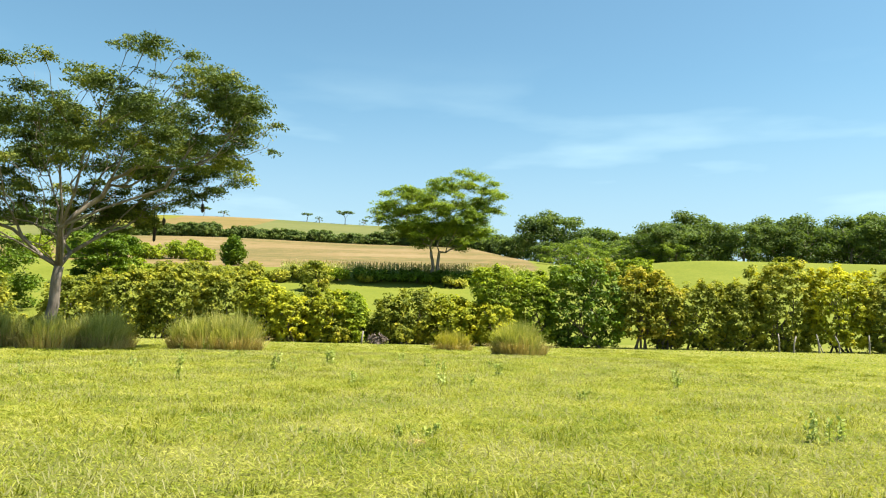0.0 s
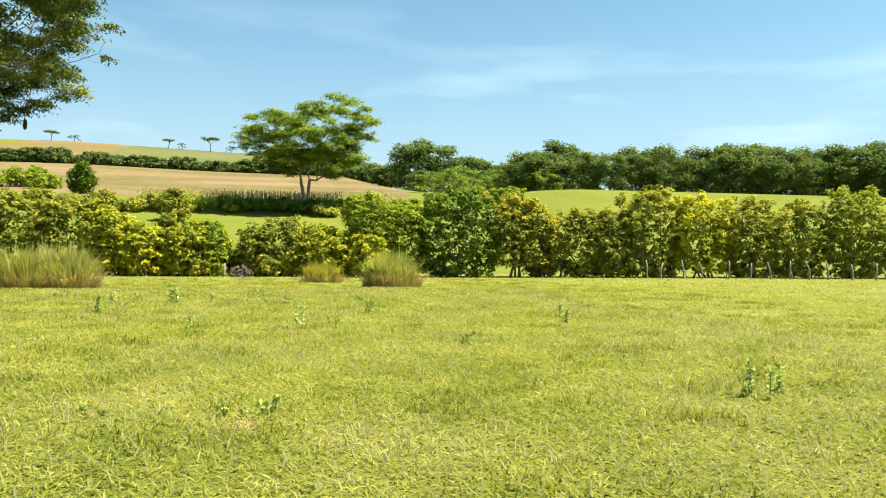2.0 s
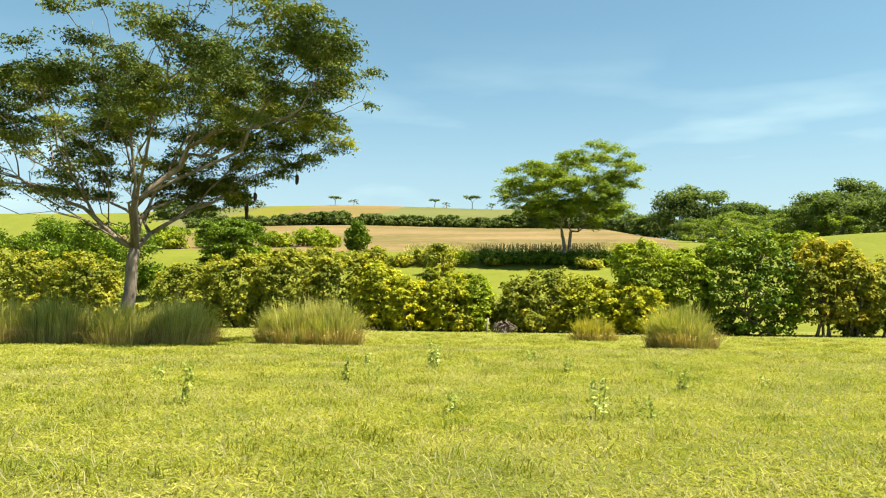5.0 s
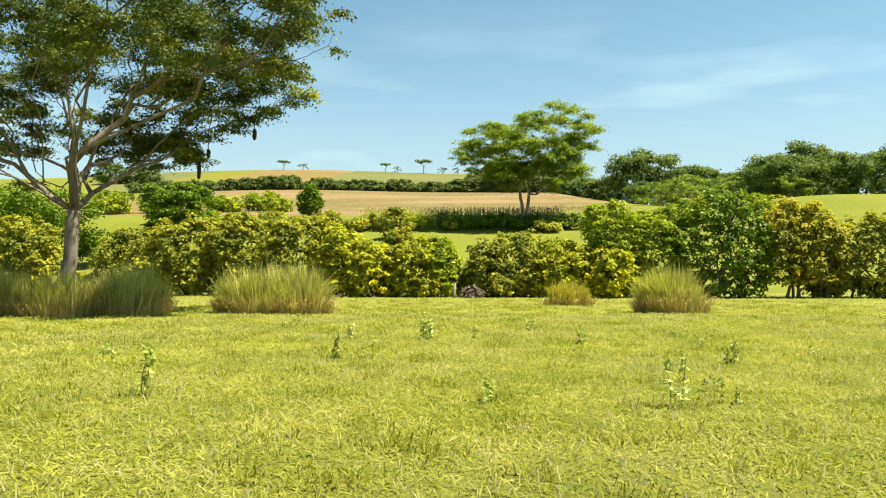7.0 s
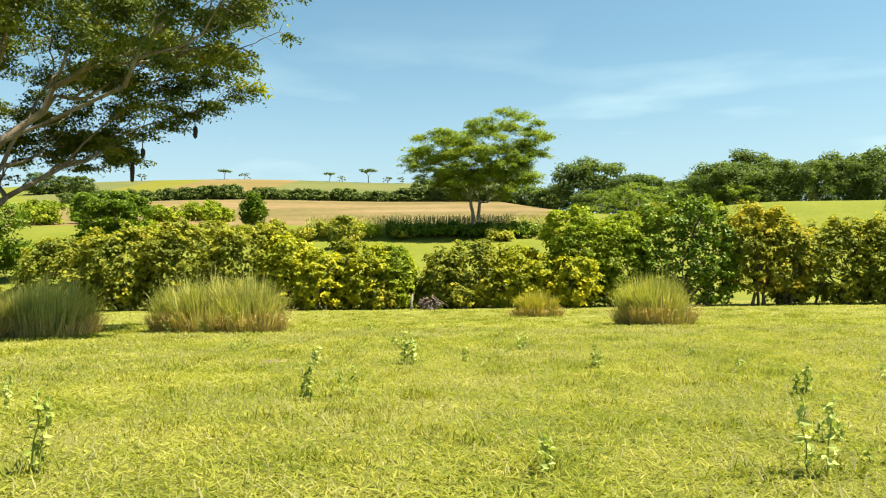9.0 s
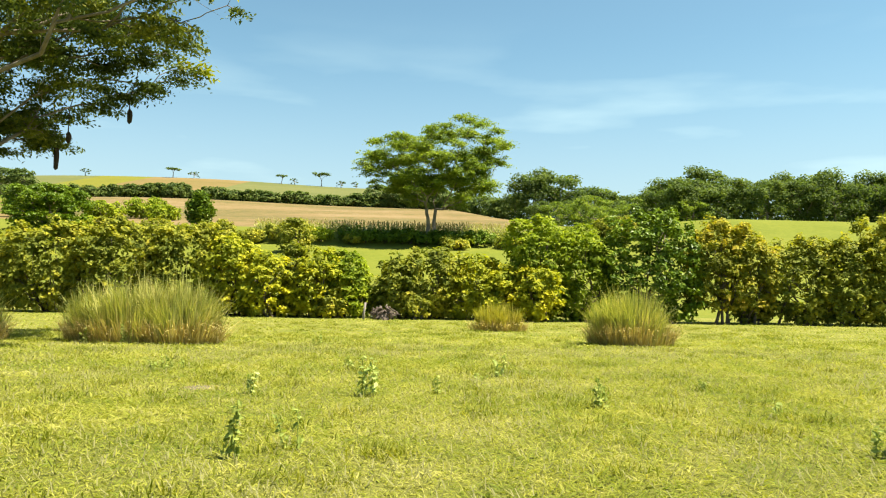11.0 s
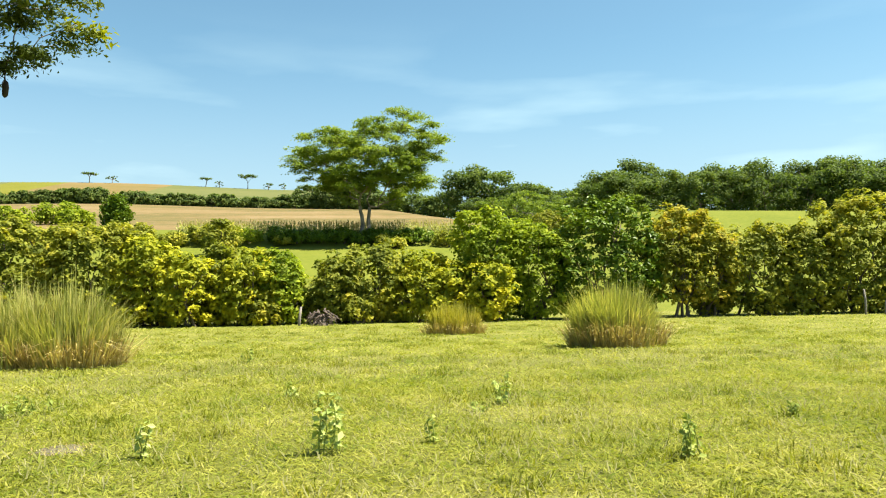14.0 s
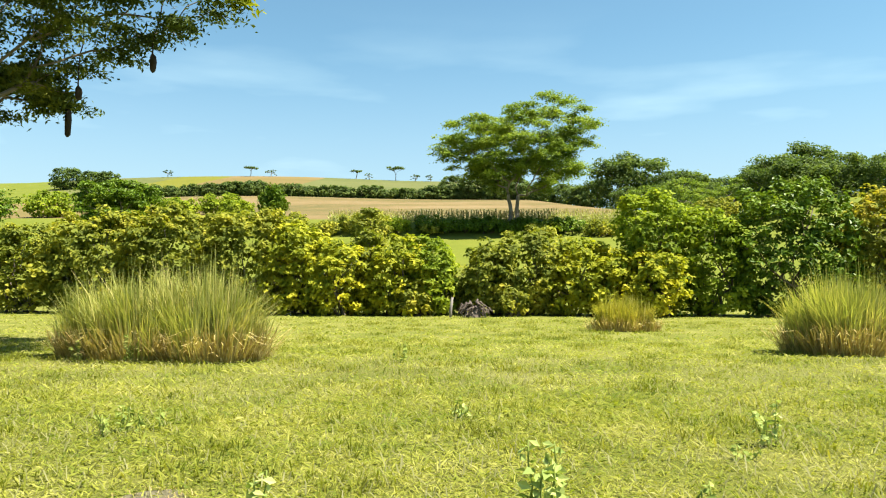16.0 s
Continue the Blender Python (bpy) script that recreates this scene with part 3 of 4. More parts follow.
# ---- the hedge across the pasture ----
def make_hedge():
    rng = np.random.default_rng(11)
    Y, L, G, D, R, A = M_YELLOW_LEAF, M_LIME_LEAF, M_GREEN_LEAF, M_DARK_LEAF, M_RUST_LEAF, M_PALE_LEAF
    words = {Y: "yellow-green leafy shrub in the pasture hedge", L: "olive-green leafy shrub in the pasture hedge", G: "bright green leafy shrub in the pasture hedge", D: "dense deep-green tree-like shrub in the pasture hedge", R: "rust-tinged olive shrub with bare stems in the hedge", A: "tall pale-green shrub rising over the hedge"}
    # x, y, top, half width, leaves, bare height below
    rows = (
        (-42.1, 55.3, 4.83, 3.10, G, 0), (-36.8, 55.3, 4.83, 3.10, L, 0), (-31.7, 55.3, 4.74, 2.91, L, 0), (-24.8, 55.8, 3.88, 2.23, L, 0),
        (-21.3, 55.8, 4.64, 2.42, L, 0), (-17.6, 55.8, 4.93, 2.81, L, 0), (-14.0, 55.6, 4.74, 2.52, L, 0), (-11.4, 55.3, 3.97, 1.84, Y, 0),
        (-9.3, 54.6, 3.02, 1.55, Y, 0), (-8.1, 55.6, 3.59, 0.68, L, 0), (-6.6, 54.8, 3.31, 1.46, Y, 0), (-5.2, 55.2, 3.31, 1.07, G, 0),
        (-2.5, 55.4, 3.11, 1.07, L, 0), (-0.7, 55.6, 3.7, 1.75, L, 0), (1.6, 55.4, 3.15, 1.65, Y, 0), (2.9, 54.7, 2.64, 1.07, Y, 0),
        (4.9, 55.4, 5.50, 1.94, G, 0), (4.7, 54.2, 2.83, 1.36, Y, 0), (7.6, 55.4, 4.74, 1.65, G, 0), (11.0, 55.0, 5.88, 2.91, D, 0),
        (14.7, 55.4, 5.50, 1.65, R, 0.6), (16.6, 55.6, 5.22, 1.55, R, 0.7), (19.6, 55.6, 4.64, 2.23, L, 0.4), (22.1, 55.2, 4.74, 1.65, L, 0),
        (25.0, 55.0, 6.36, 2.52, L, 0), (28.6, 54.4, 5.98, 2.33, Y, 0.3), (32.1, 54.0, 5.60, 2.33, L, 0), (35.7, 53.2, 5.41, 2.33, L, 0),
        (39.6, 52.4, 6.36, 2.52, A, 0), (43.9, 51.4, 6.36, 2.72, A, 0), (48.7, 50.4, 5.98, 2.91, G, 0),
    )
    for x, y, top, half, leaf, low in rows:
        ob = make_shrub("hedge_shrub", x, y, top - 0.15, half * 1.04, leaf, rng, low)
        tagged(ob, words[leaf], "shrub", "shrubs of the hedge")
    # low scrub in the gap by the stump
    for x, y, top, half in ((-4.0, 56.4, 1.9, 0.9), (-27.5, 55.8, 1.0, 1.3), (17.2, 56.2, 1.0, 1.2), (19.6, 55.2, 0.8, 1.0), (-6.0, 54.0, 1.0, 0.9), (-1.6, 54.2, 0.9, 0.7)):
        tagged(make_shrub("low_bush", x, y, top, half, M_LIME_LEAF, rng, size=0.2, depth=0.7), "low olive-green bush at the foot of the hedge", "bush", "low bushes")


make_hedge()


# ---- the tree with the spreading crown beside the pasture ----
def make_near_tree():
    rng = np.random.default_rng(5)
    base = (-15.4, 33.3, gz(-15.4, 33.3))
    # lobes of the crown: sideways, height, radius
    lobes = (
        (-1.5, 9.2, 1.6), (0.7, 9.9, 1.3), (3.1, 10.2, 1.5), (3.7, 12.0, 0.8), (5.3, 12.1, 0.6), (6.3, 10.2, 1.1), (7.2, 9.6, 0.9),
        (2.0, 8.6, 1.4), (4.6, 9.0, 1.4), (6.4, 8.6, 1.0), (7.6, 8.5, 0.5), (5.4, 7.9, 0.8), (3.3, 7.7, 0.9),
        (-3.2, 8.9, 1.3), (-4.2, 7.9, 1.2), (-5.6, 8.6, 1.1), (-3.3, 9.2, 1.1), (-1.8, 9.9, 0.9), (1.4, 10.9, 0.9),
        (7.0, 10.7, 0.8), (7.9, 10.0, 0.6), (-6.6, 6.1, 0.8), (-5.2, 6.3, 0.8), (-7.6, 6.8, 0.9), (-4.4, 5.8, 0.6), (-2.4, 5.7, 0.7), (-3.5, 5.3, 0.7), (-1.8, 6.7, 0.8), (-3.1, 6.5, 0.9), (-6.0, 7.4, 0.9), (-0.4, 7.6, 0.8), (1.6, 7.3, 0.7), (-2.8, 7.0, 0.8), (-7.2, 8.6, 0.9), (-0.2, 10.6, 0.8),
    )
    puffs = []
    for dx, z, r in lobes:
        far = max(0.0, 1 - (dx / 9.5) ** 2) ** 0.5
        n = 4 if z < 7.65 and dx < 1 else 7
        for k in range(n):
            dy = (k - (n - 1) / 2) * 10.5 / n * far + rng.uniform(-0.7, 0.7)
            shrink = 1 - 0.03 * max(0.0, dy)
            if dx > 5.5 and z > 8.3:
                dy -= 1.2
                shrink *= 1.04
            puffs.append((dx * shrink + 0.5 + rng.uniform(-0.75, 0.75), dy + 0.3, z + rng.uniform(-0.6, 0.4) - 0.06 * abs(dy), r * rng.uniform(0.5, 0.85)))
    # the drooping edge behind
    for dx, dy, z, r in ((1.3, 5.2, 6.1, 0.6), (0.4, 4.9, 6.4, 0.7), (2.1, 5.0, 6.6, 0.6), (3.0, 4.8, 6.9, 0.7), (3.9, 4.7, 7.2, 0.7), (4.8, 4.8, 7.5, 0.6), (5.6, 4.7, 7.8, 0.5), (-0.6, 4.4, 6.6, 0.7), (-2.0, 4.6, 6.5, 0.7), (-3.4, 3.0, 6.4, 0.6), (1.0, 5.2, 5.7, 0.45), (0.2, 5.0, 5.5, 0.5), (-0.7, 4.8, 5.6, 0.5), (-1.7, 4.6, 5.7, 0.5)):
        puffs.append((dx + 0.5, dy, z, r))
        for _ in range(2):
            puffs.append((dx + 0.5 + rng.uniform(-0.5, 0.5), dy + rng.uniform(-1.6, 0.1), z + rng.uniform(0.1, 0.7), r * 0.9))
    for _ in range(16):
        puffs.append((rng.uniform(-0.2, 2.3), rng.uniform(4.6, 5.9), rng.uniform(5.75, 6.6), rng.uniform(0.38, 0.55)))
    t = make_tree("spreading_tree", base, 3.3, puffs, M_BARK, M_FEATHER, rng, 0.27, 1350, 0.14, 0.42, 0.42, 0.5, 7, (0.35, 0), 1, 0.0, 0.013, fan=0.75, spray=0.17, twigs=1)
    tagged(t, "large spreading pod tree with pale bark and feathery leaves", "tree")
    # fresh yellow shoots at the tips
    for spot in ((6.9, 4.6, 7.95, 0.42), (6.4, 4.4, 8.15, 0.3), (3.4, -3.4, 10.3, 0.35)):
        P, O = puff_points([spot], rng, 500, 0.1, 0.6)
        part("young_shoot", leaf_mesh("young_shoot", P, rng, 0.22, 0.4, 0.5), M_TIP, t, "fresh yellow-green shoot")
    # long dark seed pods that hang under the crown
    for x, y, z, length in ((2.15, 5.5, 5.75, 0.75), (4.7, 4.6, 6.75, 0.4), (2.9, 4.6, 6.0, 0.3)):
        V, F = [], []
        pts = [(x, y, z + 0.25), (x, y, z), (x + 0.01, y, z - 0.08), (x + 0.02, y, z - length * 0.5), (x + 0.01, y, z - length), (x, y, z - length - 0.06)]
        tube(V, F, pts, [0.012, 0.02, 0.075, 0.085, 0.07, 0.015], 8)
        tube(V, F, bent((x, y, z + 0.2), (x + rng.uniform(-0.4, 0.4), y, z + 1.4), 4, rng, 0.05), taper(0.012, 0.016, 4), 5)
        part("seed_pod", mesh_of("seed_pod", V, F, True), M_POD, t, "long dark brown hanging pod")


make_near_tree()


# ---- tussocks of tall grass ----
def make_tussocks():
    rng = np.random.default_rng(21)
    make_tussock(4.28, 35.9, 1.3, 1.0, 1.75, rng, M_TUSSOCK, 3000)
    make_tussock(1.55, 44.8, 1.25, 0.8, 1.3, rng, M_TUSSOCK_DRY, 2200, "dry yellowish grass tussock near the hedge")
    for x, y, rx, ry, h, n in ((-7.65, 33.6, 1.15, 0.9, 1.72, 2600), (-8.9, 33.8, 1.2, 0.9, 1.82, 2600), (-9.85, 34.2, 0.9, 0.8, 1.6, 1800)):
        make_tussock(x, y, rx, ry, h, rng, M_TUSSOCK, n, "tall green grass tussock with seed heads")
    for x, y, rx, h in ((-12.5, 31.7, 1.3, 1.7), (-14.2, 31.1, 1.4, 1.6), (-16.4, 31.1, 1.5, 1.75), (-18.6, 31.3, 1.5, 1.6), (-21.0, 31.6, 1.5, 1.6), (-13.0, 33.4, 1.3, 1.8)):
        make_tussock(x, y, rx, 0.9, h, rng, M_TUSSOCK, 1800, "tall grass tussock in the shade under the tree")


make_tussocks()


# ---- fence posts, stump ----
def make_posts():
    rng = np.random.default_rng(31)
    for i in range(15):
        t = i / 14
        x, y = 23.6 + 18.4 * t + rng.uniform(-0.3, 0.3), 53.2 - 5.8 * t + rng.uniform(-0.15, 0.15)
        g = gz(x, y)
        post = new("fence_post")
        post.location = (x, y, g)
        h = rng.uniform(1.05, 1.35)
        dx = rng.uniform(-0.28, 0.18)
        V, F = [], []
        tube(V, F, [(0, 0, -0.3), (0, 0, 0.1), (dx * 0.2 + rng.uniform(-0.05, 0.05), 0, h * 0.55), (dx, 0, h)], [0.065, 0.06, 0.055, 0.045], 7)
        if i % 5 == 2:
            tube(V, F, [(0.3, 0, -0.1), (0.15, 0, 0.25), (0.02, 0, 0.62)], [0.04, 0.04, 0.03], 6)
        part("post", mesh_of("post", V, F, True), M_POST, post)
        tagged(post, "crooked weathered wooden fence post before the hedge", "fence post", "fence posts")


def make_stump():
    rng = np.random.default_rng(41)
    x, y = -3.25, 53.0
    s = tagged(new("tree_stump"), "grey dead tree stump with splintered roots", "stump")
    s.location = (x, y, gz(x, y))
    V, F = [], []
    tube(V, F, [(0, 0, -0.2), (0, 0, 0.12), (0.05, 0, 0.3), (0.1, 0, 0.5)], [0.4, 0.3, 0.2, 0.12], 11)
    part("stump", mesh_of("stump", V, F), M_DEAD, s)
    for k in range(34):
        a = rng.uniform(-math.pi - 0.3, 0.3)
        V, F = [], []
        r = rng.uniform(0.5, 0.85)
        tube(V, F, bent((0.2 * math.cos(a), 0.2 * math.sin(a), rng.uniform(0.25, 0.8)), (r * math.cos(a), r * math.sin(a) * 0.7, rng.uniform(-0.05, 0.35)), 4, rng, 0.3, 0.12), taper(0.045, 0.012, 4), 6)
        part("root", mesh_of("root", V, F, True), M_DEAD, s)
    p = tagged(new("leaning_stake"), "short pale leaning stake beside the stump", "stake")
    p.location = (x - 1.0, y - 0.2, gz(x - 1.0, y - 0.2))
    V, F = [], []
    tube(V, F, [(0, 0, -0.2), (0.02, 0, 0.3), (0.1, 0, 0.85)], [0.07, 0.065, 0.05], 7)
    part("stake", mesh_of("stake", V, F, True), M_POST, p)


make_posts()
make_stump()


# ---- the umbrella tree on the slope ----
def make_far_tree():
    rng = np.random.default_rng(51)
    x, y = 0.65, 107.2
    lobes = (
        (-8.6, 9.7, 1.3), (-7.4, 10.8, 1.3), (-5.2, 11.6, 1.5), (-3.0, 12.2, 1.5), (-0.6, 12.8, 1.5), (2.0, 13.4, 1.5), (4.4, 14.2, 1.3), (6.2, 14.0, 1.1),
        (8.0, 12.8, 1.2), (9.3, 11.6, 1.0), (8.6, 9.6, 1.1), (7.0, 11.0, 1.3), (5.4, 9.4, 1.6), (7.0, 8.0, 1.5), (3.4, 10.8, 1.5), (1.0, 9.6, 1.8),
        (-1.4, 10.4, 1.6), (-3.4, 9.4, 1.5), (-5.8, 9.2, 1.4), (-7.8, 7.6, 1.2), (-5.6, 6.8, 1.5), (-3.6, 6.6, 1.7), (-1.0, 7.4, 1.8), (1.6, 7.2, 1.8),
        (3.6, 7.4, 1.6), (5.8, 6.4, 1.5), (-2.8, 5.2, 1.1), (4.4, 5.2, 1.2), (7.6, 6.2, 1.1), (0.2, 5.9, 1.2), (3.4, 4.0, 0.6),
    )
    puffs = []
    for dx, z, r in lobes:
        far = max(0.0, 1 - (dx / 10.5) ** 2) ** 0.5
        for k in range(4):
            puffs.append((dx * 0.88 + 0.1 + rng.uniform(-0.8, 0.8), (k - 1.5) * 3.4 * far + rng.uniform(-1, 1), z * 0.945 + 0.7 + rng.uniform(-0.55, 0.35), r * rng.uniform(0.75, 1.2)))
    t = make_tree("umbrella_tree", (x, y, gz(x, y)), 3.7, puffs, M_BARK_FAR, M_FEATHER_FAR, rng, 0.27, 330, 0.32, 0.42, 0.34, 0.7, 7, (0, 0), 2, 0.0, 0.03, spray=0.34, twigs=1)
    tagged(t, "wide umbrella-crowned tree with layered green foliage", "tree")


make_far_tree()


# ---- maize strip below the stubble ----
def make_maize():
    rng = np.random.default_rng(61)
    xs, ys = [], []
    for r in range(4):
        y0 = 109.6 + r * 0.7
        x = np.arange(-21, 14, 0.3)
        xs.append(x + rng.normal(0, 0.06, len(x)))
        ys.append(np.full(len(x), y0) + rng.normal(0, 0.08, len(x)))
    x, y = np.concatenate(xs), np.concatenate(ys)
    n = len(x)
    foot = np.stack([x, y, ground_z(x, y) - 0.05], 1)
    h = 0.85 + 0.3 * rng.random(n)
    rep = 7
    P = np.repeat(foot, rep, 0)
    lift = np.tile(np.linspace(0, 1, rep), n) * np.repeat(h, rep) * 0.72
    P[:, 2] += lift
    ob = part("maize_crop", blade_mesh("maize_crop", P, rng, 0.4, 0.1, 1.2, 1.0), M_CORN)
    tagged(ob, "strip of tall green maize below the stubble", "maize", kind="stuff")
    P = foot.copy()
    P[:, 2] += h * 0.9
    P = np.repeat(P, 3, 0)
    tagged(part("maize_tassels", blade_mesh("maize_tassels", P, rng, 0.5, 0.06, 0.35), M_TASSEL), "pale straw-coloured maize tassels", "maize", kind="stuff")


make_maize()


# ---- woods and bushes beyond the hedge ----
def crown_of(rng, height, half, n, low=0.25):
    """Puffs of a domed crown, most of them near its upper skin."""
    puffs = []
    for i in range(n):
        a, q = rng.random() * 6.283, math.sqrt(rng.random())
        skin = height * (0.55 + 0.37 * math.sqrt(1 - q * q))
        z = skin - (skin - low * height) * rng.random() ** 1.7
        r = height * rng.uniform(0.08, 0.17)
        puffs.append((math.cos(a) * q * half, math.sin(a) * q * half, z, r))
    return puffs


def make_woods():
    rng = np.random.default_rng(71)
    away = (0, -400, -60)
    kinds = []
    for k, (leaf, h, half, n, low) in enumerate(((M_WOODS, 11, 5.6, 46, 0.06), (M_WOODS, 10, 6.6, 50, 0.05), (M_WOODS, 12, 5.0, 44, 0.08), (M_FEATHER_FAR, 9, 5.8, 44, 0.1))):
        first = make_tree("woodland_tree", (0, 0, 0), h * 0.3, crown_of(rng, h, half, n, low), M_BARK_FAR, leaf, rng, 0.28, 62, 0.56, 0.6, 0.55, 0.5, 4, shell=0.5, outw=0.7, twigs=0)
        tagged(first, "dense dark-green woodland tree on the far slope", "tree", "woodland trees")
        kinds.append([first, False])

    def stand(x, y, scale, k):
        m = pose(x, y, gz(x, y) - 0.2, 0, 0, rng.uniform(0, 360)) @ Matrix.Diagonal((scale, scale, scale * rng.uniform(0.92, 1.08), 1))
        ob, used = kinds[k]
        if not used:
            ob.matrix_basis = m
            kinds[k][1] = True
        else:
            c = copy_thing(ob, m)
            c.matrix_basis = m
    # the wood on the rise
    spots = []
    for x in np.arange(36, 150, 5.2):
        spots.append((x + rng.uniform(-1, 1), 128 - 0.06 * x + rng.uniform(-2, 2), rng.uniform(0.62, 0.8) + 0.14 * min(1, max(0, (x - 55) / 25))))
    for x in np.arange(40, 170, 7.0):
        spots.append((x + rng.uniform(-2, 2), 139 + rng.uniform(-2, 3), rng.uniform(0.62, 0.9) + 0.22 * min(1, max(0, (x - 55) / 25))))
    for x in np.arange(46, 200, 9.0):
        spots.append((x + rng.uniform(-2, 2), 156 + rng.uniform(-3, 4), rng.uniform(0.62, 0.98) + 0.2 * min(1, max(0, (x - 55) / 25))))
    # the knoll of trees at the end of the stubble
    for x, y, s in ((27, 190, 1.2), (33, 186, 1.5), (40, 190, 1.3), (47, 186, 1.0), (54, 184, 0.72), (60, 182, 0.68), (66, 186, 0.68), (27, 178, 0.6), (33, 172, 0.7), (40, 170, 0.8), (46, 168, 0.8), (24, 200, 0.7), (52, 160, 0.75), (30, 150, 0.4), (36, 146, 0.5)):
        spots.append((x, y, s * 0.93))
    for x, y, s in spots:
        stand(x, y, s, int(rng.integers(0, 3)))
    # feathery crowns among them
    for x, y, s in ((25, 150, 0.55), (29, 142, 0.6), (33, 130, 0.55), (38, 122, 0.5), (27, 126, 0.42)):
        stand(x, y, s, 3)


def make_bushes():
    rng = np.random.default_rng(81)

    def bush(x, y, h, half, leaf, label, size=0.36):
        ob = make_shrub("field_bush", x, y, gz(x, y) + h, half, leaf, rng, 0, size, half * 0.9, leaves=15)
        tagged(ob, label, "bush", "bushes in the fields")
    # between meadow and stubble, left of the umbrella tree
    for x, h, half in ((-40, 3.0, 2.6), (-35, 2.6, 2.2), (-31, 3.2, 1.8), (-27.5, 2.4, 2.0), (-24, 2.8, 1.6), (-20.5, 1.8, 1.8), (-17, 2.4, 2.0), (-12.5, 1.6, 1.8), (10, 1.8, 1.8), (14, 2.2, 2.2), (18.5, 3.0, 2.4), (23, 3.4, 2.6), (28, 2.8, 2.4), (-8.5, 1.2, 1.2), (4.5, 1.3, 1.5)):
        bush(x, 105.3 + rng.uniform(-1.0, 0.6), h * 0.8, half, (M_GREEN_LEAF, M_LIME_LEAF)[int(rng.integers(0, 2))], "green bush between meadow and stubble")
    # row by the umbrella tree: deep-green leaves stand in for the shade on it
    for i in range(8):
        bush(-9.0 + 2.3 * i + rng.uniform(-0.4, 0.4), 105.6 + rng.uniform(-0.3, 0.3), rng.uniform(1.1, 1.7), 1.6, M_DARK_LEAF, "green bush, umbrella tree shade put into its deeper leaf colour", 0.32)
    # small bush below the umbrella tree and one in the meadow
    bush(-14.0, 96, 3.4, 1.9, M_LIME_LEAF, "round olive bush alone on the meadow slope")
    bush(3.2, 102.5, 1.3, 1.8, M_LIME_LEAF, "low olive bush in front of the umbrella tree")
    # scrub on the left slope
    for x, y, h, half in ((-44.0, 138, 3.1, 3.6), (-39.5, 132, 2.0, 2.6), (-49, 134, 2.4, 3.0), (-54, 128, 3.2, 2.8), (-60, 132, 3.0, 3.0), (-66, 128, 3.6, 3.4)):
        bush(x, y, h, half, M_GREEN_LEAF, "rounded green bush on the far slope", 0.5)
    tall = make_tree("conical_tree", (-30.1, 118, gz(-30.1, 118)), 1.2, [(0, 0, z, r) for z, r in ((0.8, 1.3), (1.5, 1.5), (2.2, 1.45), (3.0, 1.25), (3.6, 1.0), (4.1, 0.7))] + [(1.1, 0.3, 1.9, 0.9), (-1.0, -0.3, 2.6, 0.9), (0.6, -0.7, 3.3, 0.8), (-0.9, 0.4, 1.3, 0.9)], M_BARK_FAR, M_DARK_LEAF, rng, 0.22, 260, 0.5, 0.5, 0.7, 0.4, 3, shell=0.3)
    tagged(tall, "narrow dark-green tree standing alone by the stubble", "tree")
    mango = make_tree("broad_tree", (-42.0, 100, gz(-42.0, 100)), 1.4, crown_of(rng, 7.2, 4.4, 60, 0.1), M_BARK_FAR, M_DARK_LEAF, rng, 0.3, 300, 0.36, 0.5, 0.45, 0.5, 5, spray=0.3, twigs=1)
    tagged(mango, "broad green tree beyond the hedge", "tree")
    for x, y, h, half in ((-43.0, 76, 8.2, 4.6), (-50.0, 79, 7.6, 4.6), (-57.0, 84, 8.0, 5.0)):
        b = make_tree("side_tree", (x, y, gz(x, y)), 1.2, crown_of(rng, h, half, 48, 0.1), M_BARK_FAR, M_DARK_LEAF, rng, 0.25, 230, 0.34, 0.5, 0.6, 0.5, 5)
        tagged(b, "bushy green tree behind the hedge", "tree", "trees behind the hedge")
    # the field hedge along the top of the stubble
    for i in range(55):
        x = -151 + i * 3.25 + rng.uniform(-0.7, 0.7)
        bush(x, 297 + 0.04 * abs(x) + rng.uniform(-1.5, 1.5), rng.uniform(2.4, 4.4), 3.0, M_WOODS, "dark-green bush in the far field hedge", 0.8)
    for x, y, h, half in ((-88, 300, 5, 5), (-96, 302, 4.5, 5), (-14, 300, 8, 5), (-6, 296, 8, 5), (2, 290, 8, 5), (10, 282, 7, 5), (17, 270, 6, 4), (21, 250, 6, 4), (22, 225, 5, 4), (23, 210, 5, 4), (-188, 350, 9, 7), (-178, 352, 7, 6), (-168, 348, 7, 5)):
        bush(x, y, h, half, M_WOODS, "dark-green bush at the field edge", 0.9)


